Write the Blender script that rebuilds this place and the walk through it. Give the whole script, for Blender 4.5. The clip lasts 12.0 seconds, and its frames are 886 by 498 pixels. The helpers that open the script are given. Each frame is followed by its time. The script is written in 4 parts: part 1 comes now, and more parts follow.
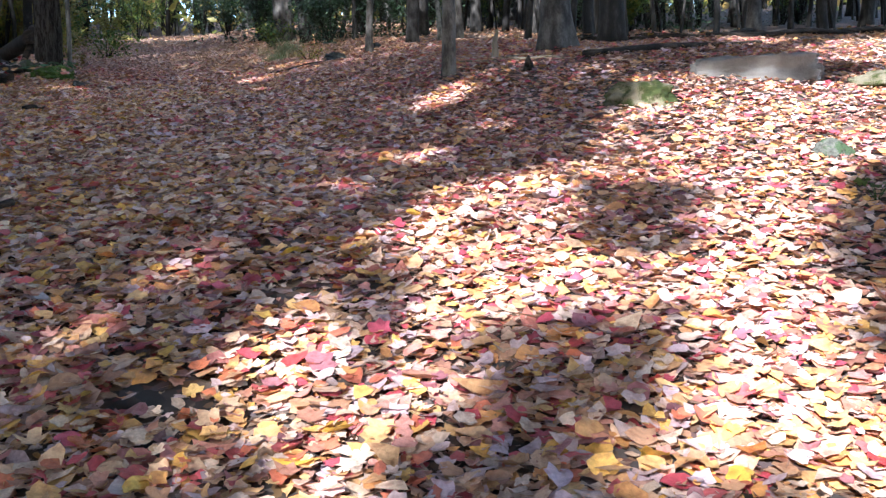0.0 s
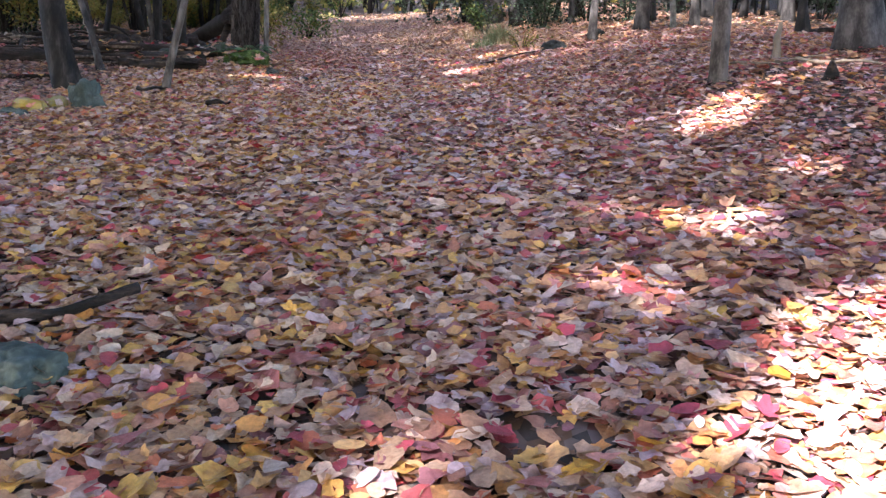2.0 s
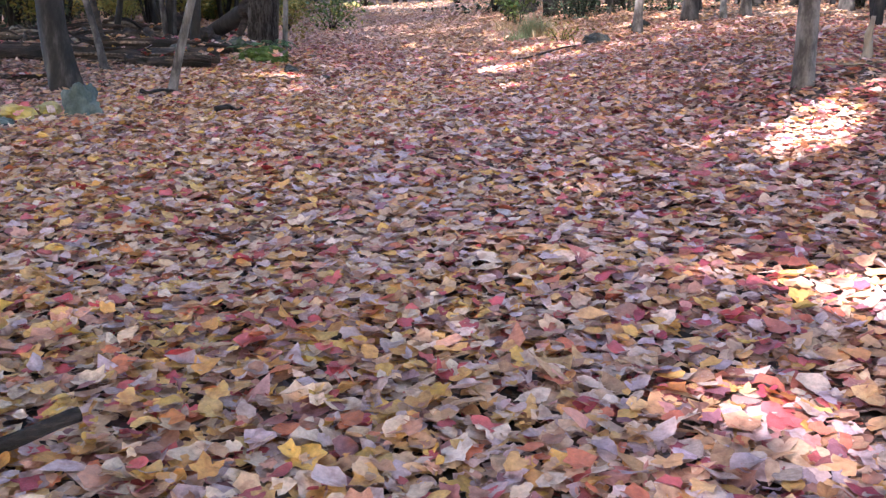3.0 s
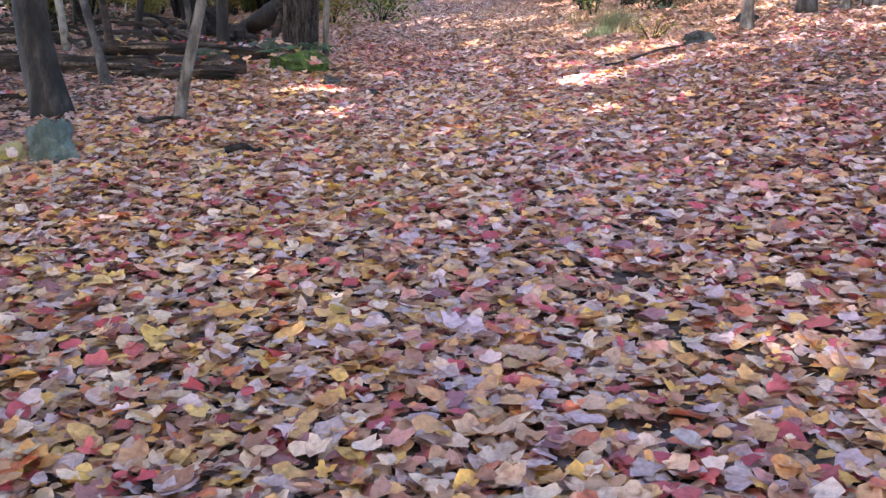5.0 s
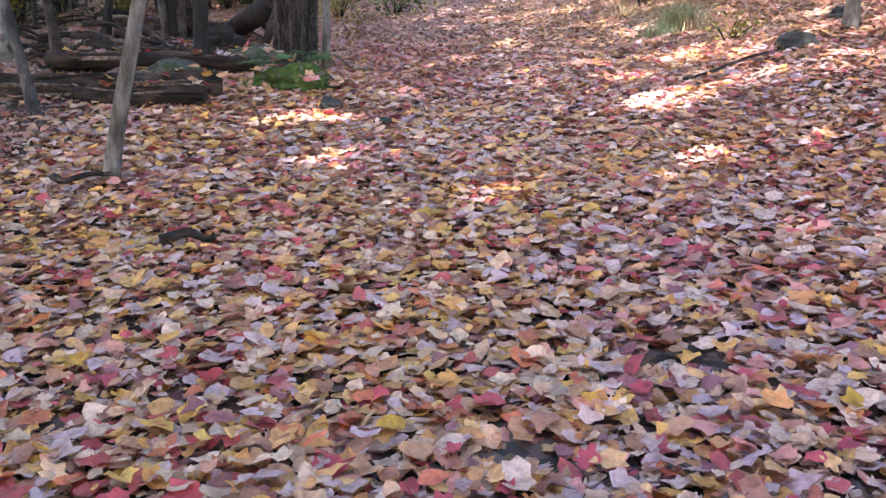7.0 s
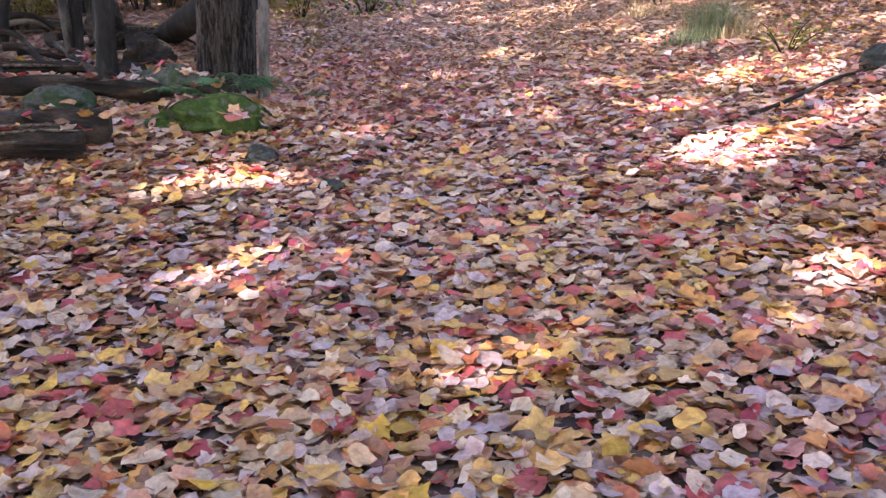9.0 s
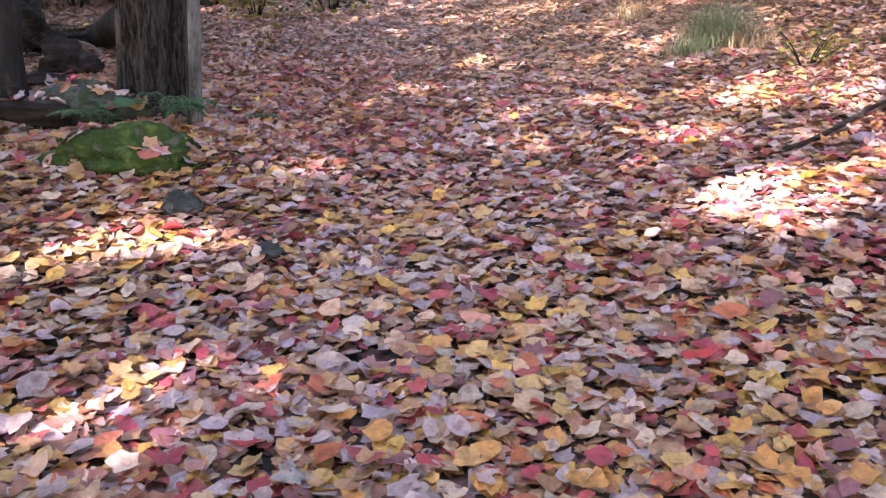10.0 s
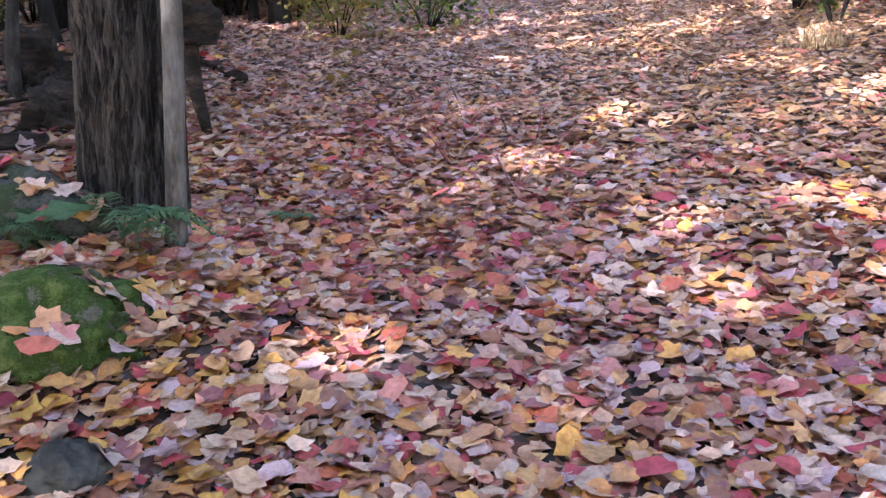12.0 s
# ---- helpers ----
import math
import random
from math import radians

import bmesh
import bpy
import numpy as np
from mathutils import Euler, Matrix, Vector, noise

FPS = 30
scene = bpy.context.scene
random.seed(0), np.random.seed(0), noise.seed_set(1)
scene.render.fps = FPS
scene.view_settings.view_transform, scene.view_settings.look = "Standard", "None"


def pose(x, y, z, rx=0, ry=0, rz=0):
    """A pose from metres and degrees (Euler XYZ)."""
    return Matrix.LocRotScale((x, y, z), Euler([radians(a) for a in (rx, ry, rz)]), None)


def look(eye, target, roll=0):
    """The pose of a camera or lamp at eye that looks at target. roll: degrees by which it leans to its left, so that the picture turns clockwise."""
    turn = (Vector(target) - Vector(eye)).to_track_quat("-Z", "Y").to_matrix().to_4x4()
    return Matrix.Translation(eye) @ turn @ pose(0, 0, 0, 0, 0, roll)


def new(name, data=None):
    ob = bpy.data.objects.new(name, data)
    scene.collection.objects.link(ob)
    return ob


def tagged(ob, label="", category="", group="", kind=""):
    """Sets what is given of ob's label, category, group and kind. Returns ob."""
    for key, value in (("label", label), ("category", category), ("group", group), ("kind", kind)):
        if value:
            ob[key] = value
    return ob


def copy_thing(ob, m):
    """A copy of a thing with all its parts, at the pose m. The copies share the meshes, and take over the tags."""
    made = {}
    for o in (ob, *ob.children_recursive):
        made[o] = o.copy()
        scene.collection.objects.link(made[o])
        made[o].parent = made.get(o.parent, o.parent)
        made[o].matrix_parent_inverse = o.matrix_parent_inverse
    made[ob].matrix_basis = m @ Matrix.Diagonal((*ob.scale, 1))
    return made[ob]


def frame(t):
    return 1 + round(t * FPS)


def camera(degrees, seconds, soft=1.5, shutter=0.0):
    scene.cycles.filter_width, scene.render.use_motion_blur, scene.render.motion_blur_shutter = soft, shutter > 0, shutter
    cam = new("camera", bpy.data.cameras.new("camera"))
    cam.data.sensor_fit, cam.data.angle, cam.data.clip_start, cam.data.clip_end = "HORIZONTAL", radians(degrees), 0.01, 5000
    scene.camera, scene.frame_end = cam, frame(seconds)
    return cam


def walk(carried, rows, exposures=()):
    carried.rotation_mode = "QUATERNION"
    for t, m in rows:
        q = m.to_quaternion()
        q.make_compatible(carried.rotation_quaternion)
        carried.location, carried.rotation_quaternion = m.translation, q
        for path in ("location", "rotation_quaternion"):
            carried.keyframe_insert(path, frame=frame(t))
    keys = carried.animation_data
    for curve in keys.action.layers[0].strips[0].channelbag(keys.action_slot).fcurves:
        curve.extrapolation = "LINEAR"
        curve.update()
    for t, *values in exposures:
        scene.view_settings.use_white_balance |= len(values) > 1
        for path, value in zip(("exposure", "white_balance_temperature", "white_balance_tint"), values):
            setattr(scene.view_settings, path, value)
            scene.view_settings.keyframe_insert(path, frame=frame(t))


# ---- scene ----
cam = camera(51.3, 12.0, soft=1.4)
METRES, EYE, TILT, LEAN, TURN = 16.0, 1.5, 9.0, 0.0, 0.0
ROWS = [
    (0.0, 0.0, 0.0, 0.0, -0.38, -14.58, 1.46),
    (0.5, -0.0089, 0.0355, 0.0014, 2.25, -14.66, 0.76),
    (1.0, -0.0197, 0.0749, 0.0024, 9.46, -15.38, 0.81),
    (1.5, -0.0318, 0.1143, 0.0038, 10.15, -15.59, 0.74),
    (2.0, -0.0454, 0.1543, 0.0054, 11.39, -15.64, 0.85),
    (2.5, -0.0594, 0.1926, 0.0068, 12.08, -15.96, 0.9),
    (3.0, -0.0695, 0.2321, 0.0083, 12.89, -16.39, 1.15),
    (5.0, -0.1214, 0.3881, 0.017, 16.01, -17.54, 1.81),
    (5.5, -0.137, 0.4272, 0.0179, 16.39, -17.97, 1.9),
    (6.0, -0.1514, 0.4676, 0.0184, 16.75, -18.07, 2.01),
    (6.5, -0.1657, 0.5082, 0.019, 16.77, -18.39, 2.17),
    (7.0, -0.1777, 0.5491, 0.0193, 16.92, -18.57, 2.33),
    (9.0, -0.2233, 0.7101, 0.0167, 15.88, -19.25, 2.48),
    (9.5, -0.2348, 0.7492, 0.0168, 14.22, -19.69, 2.01),
    (10.0, -0.2456, 0.7918, 0.0169, 14.18, -19.87, 1.91),
    (10.5, -0.2573, 0.8326, 0.0151, 14.65, -20.02, 2.14),
    (11.0, -0.2698, 0.8729, 0.015, 19.17, -19.74, 2.66),
    (11.5, -0.2824, 0.9135, 0.0151, 20.56, -19.53, 2.53),
    (12.0, -0.2926, 0.9547, 0.015, 21.11, -19.6, 2.54),
]
walk(cam, [(t, pose(0, 0, EYE, TILT, LEAN, TURN) @ pose(METRES * x, METRES * y, METRES * z, 90 + pitch, roll, yaw)) for t, x, y, z, yaw, pitch, roll in ROWS],
     [(0.0, 2.5, 5450, 9), (1.0, 2.75, 5550, 13), (2.0, 3.25, 5750, 19), (3.0, 3.65, 5850, 23), (5.0, 3.8, 5800, 21), (7.0, 3.8, 5900, 21), (9.5, 3.65, 6050, 24), (11.0, 3.55, 5950, 25), (12.0, 3.75, 5850, 22)])
# ---- world and sun ----
SUN_AZ, SUN_EL = 20.5, 33.0          # shadows run towards +x +y, 20.5 degrees off the y axis
UX, UY = math.sin(radians(SUN_AZ)), math.cos(radians(SUN_AZ))
RUN = 1.0 / math.tan(radians(SUN_EL))
world = bpy.data.worlds.new("sky")
scene.world = world
world.use_nodes = True
wn = world.node_tree.nodes
sky = wn.new("ShaderNodeTexSky")
sky.sky_type, sky.sun_disc = "NISHITA", False
sky.sun_elevation, sky.sun_rotation = radians(SUN_EL), radians(180 + SUN_AZ)
world.node_tree.links.new(sky.outputs[0], wn["Background"].inputs[0])
wn["Background"].inputs[1].default_value = 0.15
sun_data = bpy.data.lights.new("sun", "SUN")
sun_data.energy, sun_data.angle, sun_data.color = 5.0, radians(0.8), (1.0, 0.93, 0.83)
sun = new("sun", sun_data)
sun.matrix_world = look((-UX * RUN * 30, -UY * RUN * 30, 30), (0, 0, 0))

# ---- materials ----


def material(name, rough=0.7, spec=0.4):
    m = bpy.data.materials.new(name)
    m.use_nodes = True
    b = m.node_tree.nodes["Principled BSDF"]
    b.inputs["Roughness"].default_value = rough
    b.inputs["Specular IOR Level"].default_value = spec
    return m, m.node_tree.nodes, m.node_tree.links, b


def ramp(nodes, stops, mode="LINEAR"):
    r = nodes.new("ShaderNodeValToRGB")
    r.color_ramp.interpolation = mode
    e = r.color_ramp.elements
    while len(e) > 1:
        e.remove(e[-1])
    for i, (p, c) in enumerate(stops):
        k = e[0] if i == 0 else e.new(p)
        k.position, k.color = p, (*c, 1)
    return r


def noisy(name, stops, scale=8, stretch=(1, 1, 1), detail=6, rough=0.8, bump=0.4, fine=60, spec=0.3, dist=0.02):
    """Two scales of noise for colour and relief, in object space."""
    m, n, l, b = material(name, rough, spec)
    co, mp = n.new("ShaderNodeTexCoord"), n.new("ShaderNodeMapping")
    mp.inputs["Scale"].default_value = stretch
    l.new(co.outputs["Object"], mp.inputs[0])
    a, f = n.new("ShaderNodeTexNoise"), n.new("ShaderNodeTexNoise")
    a.inputs["Scale"].default_value, a.inputs["Detail"].default_value = scale, detail
    f.inputs["Scale"].default_value, f.inputs["Detail"].default_value = fine, 3
    l.new(mp.outputs[0], a.inputs[0])
    l.new(mp.outputs[0], f.inputs[0])
    mix = n.new("ShaderNodeMath")
    mix.operation = "MULTIPLY_ADD"
    mix.inputs[1].default_value = 0.35
    l.new(f.outputs[0], mix.inputs[0])
    sub = n.new("ShaderNodeMath")
    sub.operation = "SUBTRACT"
    sub.inputs[1].default_value = 0.175
    l.new(a.outputs[0], sub.inputs[0])
    l.new(sub.outputs[0], mix.inputs[2])
    r = ramp(n, stops)
    l.new(mix.outputs[0], r.inputs[0])
    l.new(r.outputs[0], b.inputs["Base Color"])
    bp = n.new("ShaderNodeBump")
    bp.inputs["Strength"].default_value, bp.inputs["Distance"].default_value = bump, dist
    l.new(mix.outputs[0], bp.inputs["Height"])
    l.new(bp.outputs[0], b.inputs["Normal"])
    return m


def leafy(name, stops, source="island", rough=0.5, spec=0.5, through_light=0.25, other=None, mode="CONSTANT"):
    """Leaf material: one colour a leaf, with mottling, a soft sheen and light that comes through."""
    m, n, l, b = material(name, rough, spec)
    if source == "island":
        rnd = n.new("ShaderNodeNewGeometry").outputs["Random Per Island"]
    else:
        rnd = n.new("ShaderNodeObjectInfo").outputs["Random"]
    co = n.new("ShaderNodeTexCoord")
    r = ramp(n, stops, mode)
    l.new(rnd, r.inputs[0])
    tint = r.outputs[0]
    if other:
        big = n.new("ShaderNodeTexNoise")
        big.inputs["Scale"].default_value, big.inputs["Detail"].default_value = 0.4, 2
        l.new(co.outputs["Object"], big.inputs[0])
        sharp = ramp(n, [(0.40, (0, 0, 0)), (0.62, (1, 1, 1))])
        sp = n.new("ShaderNodeVectorMath")
        sp.operation = "DOT_PRODUCT"
        sp.inputs[1].default_value = (-0.07, -0.021, 0)
        l.new(co.outputs["Object"], sp.inputs[0])
        sm = n.new("ShaderNodeMath")
        l.new(big.outputs[0], sm.inputs[0])
        l.new(sp.outputs["Value"], sm.inputs[1])
        l.new(sm.outputs[0], sharp.inputs[0])
        r2 = ramp(n, other, mode)
        l.new(rnd, r2.inputs[0])
        mz = n.new("ShaderNodeMix")
        mz.data_type = "RGBA"
        l.new(sharp.outputs[0], mz.inputs["Factor"])
        l.new(tint, mz.inputs["A"])
        l.new(r2.outputs[0], mz.inputs["B"])
        tint = mz.outputs["Result"]
    # lightness of its own for every leaf
    wn_ = n.new("ShaderNodeTexWhiteNoise")
    wn_.noise_dimensions = "1D"
    l.new(rnd, wn_.inputs["W"])
    mot = n.new("ShaderNodeTexNoise")
    mot.inputs["Scale"].default_value, mot.inputs["Detail"].default_value, mot.inputs["Roughness"].default_value = 55, 5, 0.65
    l.new(co.outputs["Object"], mot.inputs[0])
    add = n.new("ShaderNodeMath")
    add.operation = "ADD"
    l.new(wn_.outputs["Value"], add.inputs[0])
    wide = n.new("ShaderNodeMapRange")
    wide.inputs["From Min"].default_value, wide.inputs["From Max"].default_value = 0.3, 0.7
    l.new(mot.outputs[0], wide.inputs["Value"])
    l.new(wide.outputs[0], add.inputs[1])
    mr = n.new("ShaderNodeMapRange")
    mr.inputs["From Min"].default_value, mr.inputs["From Max"].default_value = 0.1, 1.9
    mr.inputs["To Min"].default_value, mr.inputs["To Max"].default_value = 0.52, 1.34
    l.new(add.outputs[0], mr.inputs["Value"])
    mul = n.new("ShaderNodeMix")
    mul.data_type, mul.blend_type = "RGBA", "MULTIPLY"
    mul.inputs["Factor"].default_value = 1
    l.new(tint, mul.inputs["A"])
    l.new(mr.outputs[0], mul.inputs["B"])
    # withered blotches, each a few centimetres wide
    blot = n.new("ShaderNodeTexNoise")
    blot.inputs["Scale"].default_value, blot.inputs["Detail"].default_value = 22, 4
    l.new(co.outputs["Object"], blot.inputs[0])
    wither = ramp(n, [(0.50, (1, 1, 1)), (0.66, (0.70, 0.61, 0.59))])
    l.new(blot.outputs[0], wither.inputs[0])
    mul2 = n.new("ShaderNodeMix")
    mul2.data_type, mul2.blend_type = "RGBA", "MULTIPLY"
    mul2.inputs["Factor"].default_value = 1
    l.new(mul.outputs["Result"], mul2.inputs["A"])
    l.new(wither.outputs[0], mul2.inputs["B"])
    mul = mul2
    l.new(mul.outputs["Result"], b.inputs["Base Color"])
    bp = n.new("ShaderNodeBump")
    bp.inputs["Strength"].default_value, bp.inputs["Distance"].default_value = 0.5, 0.01
    l.new(mot.outputs[0], bp.inputs["Height"])
    l.new(bp.outputs[0], b.inputs["Normal"])
    if through_light:
        tr = n.new("ShaderNodeBsdfTranslucent")
        l.new(mul.outputs["Result"], tr.inputs[0])
        mx = n.new("ShaderNodeMixShader")
        mx.inputs[0].default_value = through_light
        l.new(b.outputs[0], mx.inputs[1])
        l.new(tr.outputs[0], mx.inputs[2])
        l.new(mx.outputs[0], n["Material Output"].inputs[0])
    return m


FALLEN = [(0.0, (0.56, 0.36, 0.26)), (0.09, (0.60, 0.44, 0.36)), (0.17, (0.42, 0.22, 0.14)), (0.24, (0.52, 0.37, 0.37)),
          (0.32, (0.54, 0.29, 0.15)), (0.39, (0.63, 0.46, 0.39)), (0.47, (0.32, 0.15, 0.11)), (0.53, (0.58, 0.26, 0.10)),
          (0.59, (0.48, 0.34, 0.38)), (0.66, (0.46, 0.10, 0.11)), (0.70, (0.64, 0.35, 0.10)), (0.76, (0.26, 0.10, 0.13)),
          (0.80, (0.50, 0.14, 0.09)), (0.84, (0.53, 0.23, 0.21)), (0.90, (0.62, 0.37, 0.18)), (0.95, (0.40, 0.06, 0.09))]
WARM = [(0.0, (0.60, 0.38, 0.22)), (0.09, (0.62, 0.45, 0.31)), (0.17, (0.44, 0.24, 0.12)), (0.24, (0.54, 0.38, 0.34)),
        (0.32, (0.60, 0.33, 0.11)), (0.39, (0.63, 0.45, 0.32)), (0.47, (0.36, 0.17, 0.10)), (0.53, (0.62, 0.30, 0.08)),
        (0.59, (0.52, 0.37, 0.36)), (0.66, (0.50, 0.10, 0.09)), (0.70, (0.68, 0.40, 0.09)), (0.76, (0.30, 0.12, 0.11)),
        (0.80, (0.56, 0.17, 0.07)), (0.84, (0.58, 0.28, 0.18)), (0.90, (0.66, 0.40, 0.13)), (0.95, (0.45, 0.07, 0.08))]
LITTER = leafy("fallen_leaves", FALLEN, other=WARM, through_light=0.14, rough=0.48, spec=0.4)
BROWN = [(p, tuple(0.6 * v + 0.4 * m for v, m in zip(col, (0.45, 0.30, 0.21)))) for p, col in WARM]
LITTER_BROWN = leafy("browner_fallen_leaves", BROWN, other=[(p, tuple(0.6 * v + 0.4 * m for v, m in zip(col, (0.44, 0.31, 0.25)))) for p, col in FALLEN], through_light=0.14, spec=0.18)
LITTER_RED = leafy("redder_fallen_leaves", [(p, tuple(0.68 * v + 0.32 * m for v, m in zip(col, (0.38, 0.11, 0.07)))) for p, col in FALLEN], through_light=0.14, spec=0.2)
DULL = leafy("dull_fallen_leaf", FALLEN, source="object", through_light=0.08)
BRIGHT = leafy("bright_fallen_leaf", [(0.0, (0.62, 0.36, 0.05)), (0.22, (0.52, 0.05, 0.05)), (0.40, (0.58, 0.20, 0.05)),
               (0.55, (0.66, 0.41, 0.09)), (0.70, (0.46, 0.08, 0.12)), (0.82, (0.60, 0.50, 0.44)), (0.92, (0.50, 0.42, 0.42))], source="object")
CRUMB = leafy("crumbled_leaves", [(0.0, (0.10, 0.055, 0.035)), (0.3, (0.17, 0.09, 0.055)), (0.6, (0.07, 0.042, 0.032)), (0.85, (0.22, 0.14, 0.10))], through_light=0.05, spec=0.15)
GREEN = leafy("green_leaves", [(0.0, (0.05, 0.10, 0.02)), (0.3, (0.08, 0.13, 0.03)), (0.6, (0.12, 0.16, 0.03)), (0.85, (0.22, 0.20, 0.03))], through_light=0.4)
DARKGREEN = leafy("evergreen_leaves", [(0.0, (0.015, 0.032, 0.014)), (0.4, (0.022, 0.048, 0.02)), (0.75, (0.038, 0.072, 0.032))], through_light=0.2)
AUTUMN = leafy("autumn_leaves", [(0.0, (0.30, 0.27, 0.06)), (0.3, (0.17, 0.20, 0.05)), (0.55, (0.33, 0.22, 0.06)), (0.8, (0.38, 0.33, 0.10))], through_light=0.45)
FERN = leafy("fern_green", [(0.0, (0.08, 0.17, 0.07)), (0.4, (0.10, 0.21, 0.09)), (0.8, (0.13, 0.24, 0.10))], through_light=0.35)


def leaf_mould():
    """Ground under and beyond the separate leaves: leaf-sized flecks of the same colours over dark mould."""
    m, n, l, b = material("leaf_mould", 0.85, 0.3)
    co = n.new("ShaderNodeTexCoord")
    vo, no = n.new("ShaderNodeTexVoronoi"), n.new("ShaderNodeTexNoise")
    vo.inputs["Scale"].default_value = 17
    no.inputs["Scale"].default_value, no.inputs["Detail"].default_value = 2.5, 6
    l.new(co.outputs["Object"], vo.inputs[0])
    l.new(co.outputs["Object"], no.inputs[0])
    sep = n.new("ShaderNodeSeparateColor")
    l.new(vo.outputs["Color"], sep.inputs[0])
    r = ramp(n, FALLEN, "CONSTANT")
    l.new(sep.outputs[0], r.inputs[0])
    k = n.new("ShaderNodeMath")
    k.operation = "ADD"
    l.new(sep.outputs[1], k.inputs[0])
    l.new(no.outputs[0], k.inputs[1])
    f = ramp(n, [(0.8, (0, 0, 0)), (1.2, (0.14, 0.14, 0.14))])
    l.new(k.outputs[0], f.inputs[0])
    mx = n.new("ShaderNodeMix")
    mx.data_type = "RGBA"
    earth = ramp(n, [(0.40, (0.020, 0.014, 0.011)), (0.64, (0.052, 0.045, 0.044))])
    l.new(no.outputs[0], earth.inputs[0])
    l.new(earth.outputs[0], mx.inputs["A"])
    l.new(f.outputs[0], mx.inputs["Factor"])
    l.new(r.outputs[0], mx.inputs["B"])
    l.new(mx.outputs["Result"], b.inputs["Base Color"])
    bp = n.new("ShaderNodeBump")
    bp.inputs["Strength"].default_value, bp.inputs["Distance"].default_value = 0.8, 0.03
    l.new(k.outputs[0], bp.inputs["Height"])
    l.new(bp.outputs[0], b.inputs["Normal"])
    return m


STRAW = noisy("dry_grass", [(0.3, (0.24, 0.17, 0.09)), (0.6, (0.42, 0.32, 0.19)), (0.8, (0.5, 0.42, 0.28))], scale=6, fine=30, bump=0.1)
SOIL = leaf_mould()
BARK = noisy("furrowed_bark", [(0.41, (0.008, 0.006, 0.005)), (0.49, (0.036, 0.028, 0.024)), (0.56, (0.064, 0.055, 0.049)), (0.74, (0.10, 0.09, 0.08))], scale=15, stretch=(1.6, 1.6, 0.2), fine=60, bump=1.0, dist=0.05)
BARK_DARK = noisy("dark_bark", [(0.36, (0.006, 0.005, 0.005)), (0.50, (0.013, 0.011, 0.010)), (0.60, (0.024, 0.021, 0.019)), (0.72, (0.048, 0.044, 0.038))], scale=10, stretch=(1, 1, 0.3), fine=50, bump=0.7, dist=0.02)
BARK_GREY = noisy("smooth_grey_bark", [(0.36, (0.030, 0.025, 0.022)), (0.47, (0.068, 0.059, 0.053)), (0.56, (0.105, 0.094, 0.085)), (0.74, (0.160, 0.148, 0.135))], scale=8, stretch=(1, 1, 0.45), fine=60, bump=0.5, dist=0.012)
# the smooth grey bark again, with shade put into its colour, about half as bright
BARK_GREY_SHADED = noisy("shaded_grey_bark", [(0.36, (0.014, 0.012, 0.011)), (0.47, (0.034, 0.030, 0.027)), (0.56, (0.058, 0.052, 0.048)), (0.74, (0.105, 0.097, 0.09))], scale=8, stretch=(1, 1, 0.45), fine=60, bump=0.5, dist=0.012)
BARK_SAPLING = noisy("mottled_sapling_bark", [(0.34, (0.034, 0.030, 0.026)), (0.45, (0.078, 0.070, 0.062)), (0.56, (0.125, 0.114, 0.104)), (0.72, (0.19, 0.178, 0.165))], scale=9, stretch=(1.0, 1.0, 0.35), fine=70, bump=0.45, dist=0.012)
BARK_PALE = noisy("pale_birch_bark", [(0.34, (0.050, 0.048, 0.040)), (0.45, (0.120, 0.113, 0.100)), (0.56, (0.175, 0.165, 0.148)), (0.72, (0.24, 0.23, 0.205))], scale=12, stretch=(1.0, 1.0, 0.7), fine=70, bump=0.35, dist=0.01)
DEAD = noisy("rotten_wood", [(0.30, (0.005, 0.004, 0.003)), (0.5, (0.018, 0.012, 0.009)), (0.72, (0.072, 0.048, 0.033))], scale=9, stretch=(0.5, 0.5, 1.6), fine=60, bump=1.0, dist=0.04)
TORN = noisy("torn_wood", [(0.36, (0.030, 0.021, 0.014)), (0.5, (0.105, 0.075, 0.052)), (0.66, (0.185, 0.142, 0.105))], scale=26, fine=110, bump=0.7, dist=0.02)
OLIVEMOSS = noisy("stone_with_olive_moss", [(0.40, (0.120, 0.105, 0.075)), (0.49, (0.078, 0.072, 0.042)), (0.53, (0.033, 0.039, 0.013)), (0.68, (0.018, 0.025, 0.008))], scale=5, fine=90, bump=0.9, spec=0.12, rough=0.95)
SPLINTER = noisy("bleached_wood", [(0.25, (0.117, 0.086, 0.058)), (0.55, (0.203, 0.162, 0.121)), (0.8, (0.270, 0.225, 0.180))], scale=12, stretch=(1, 1, 0.2), fine=60, bump=0.4)
ROCK = noisy("grey_rock", [(0.25, (0.028, 0.040, 0.036)), (0.5, (0.062, 0.082, 0.073)), (0.75, (0.125, 0.15, 0.135))], scale=6, fine=50, bump=0.6)
GREYMOSS = noisy("grey_stone_with_moss", [(0.34, (0.030, 0.032, 0.027)), (0.48, (0.085, 0.085, 0.074)), (0.54, (0.030, 0.045, 0.024)), (0.72, (0.040, 0.060, 0.030))], scale=7, fine=90, bump=1.0, spec=0.15, rough=0.9)
MOSSROCK = noisy("mossy_rock", [(0.36, (0.12, 0.115, 0.095)), (0.42, (0.060, 0.085, 0.030)), (0.50, (0.036, 0.070, 0.014)), (0.58, (0.078, 0.112, 0.030)), (0.74, (0.135, 0.17, 0.055))], scale=11, fine=120, bump=1.0, spec=0.08, rough=0.95, dist=0.05)
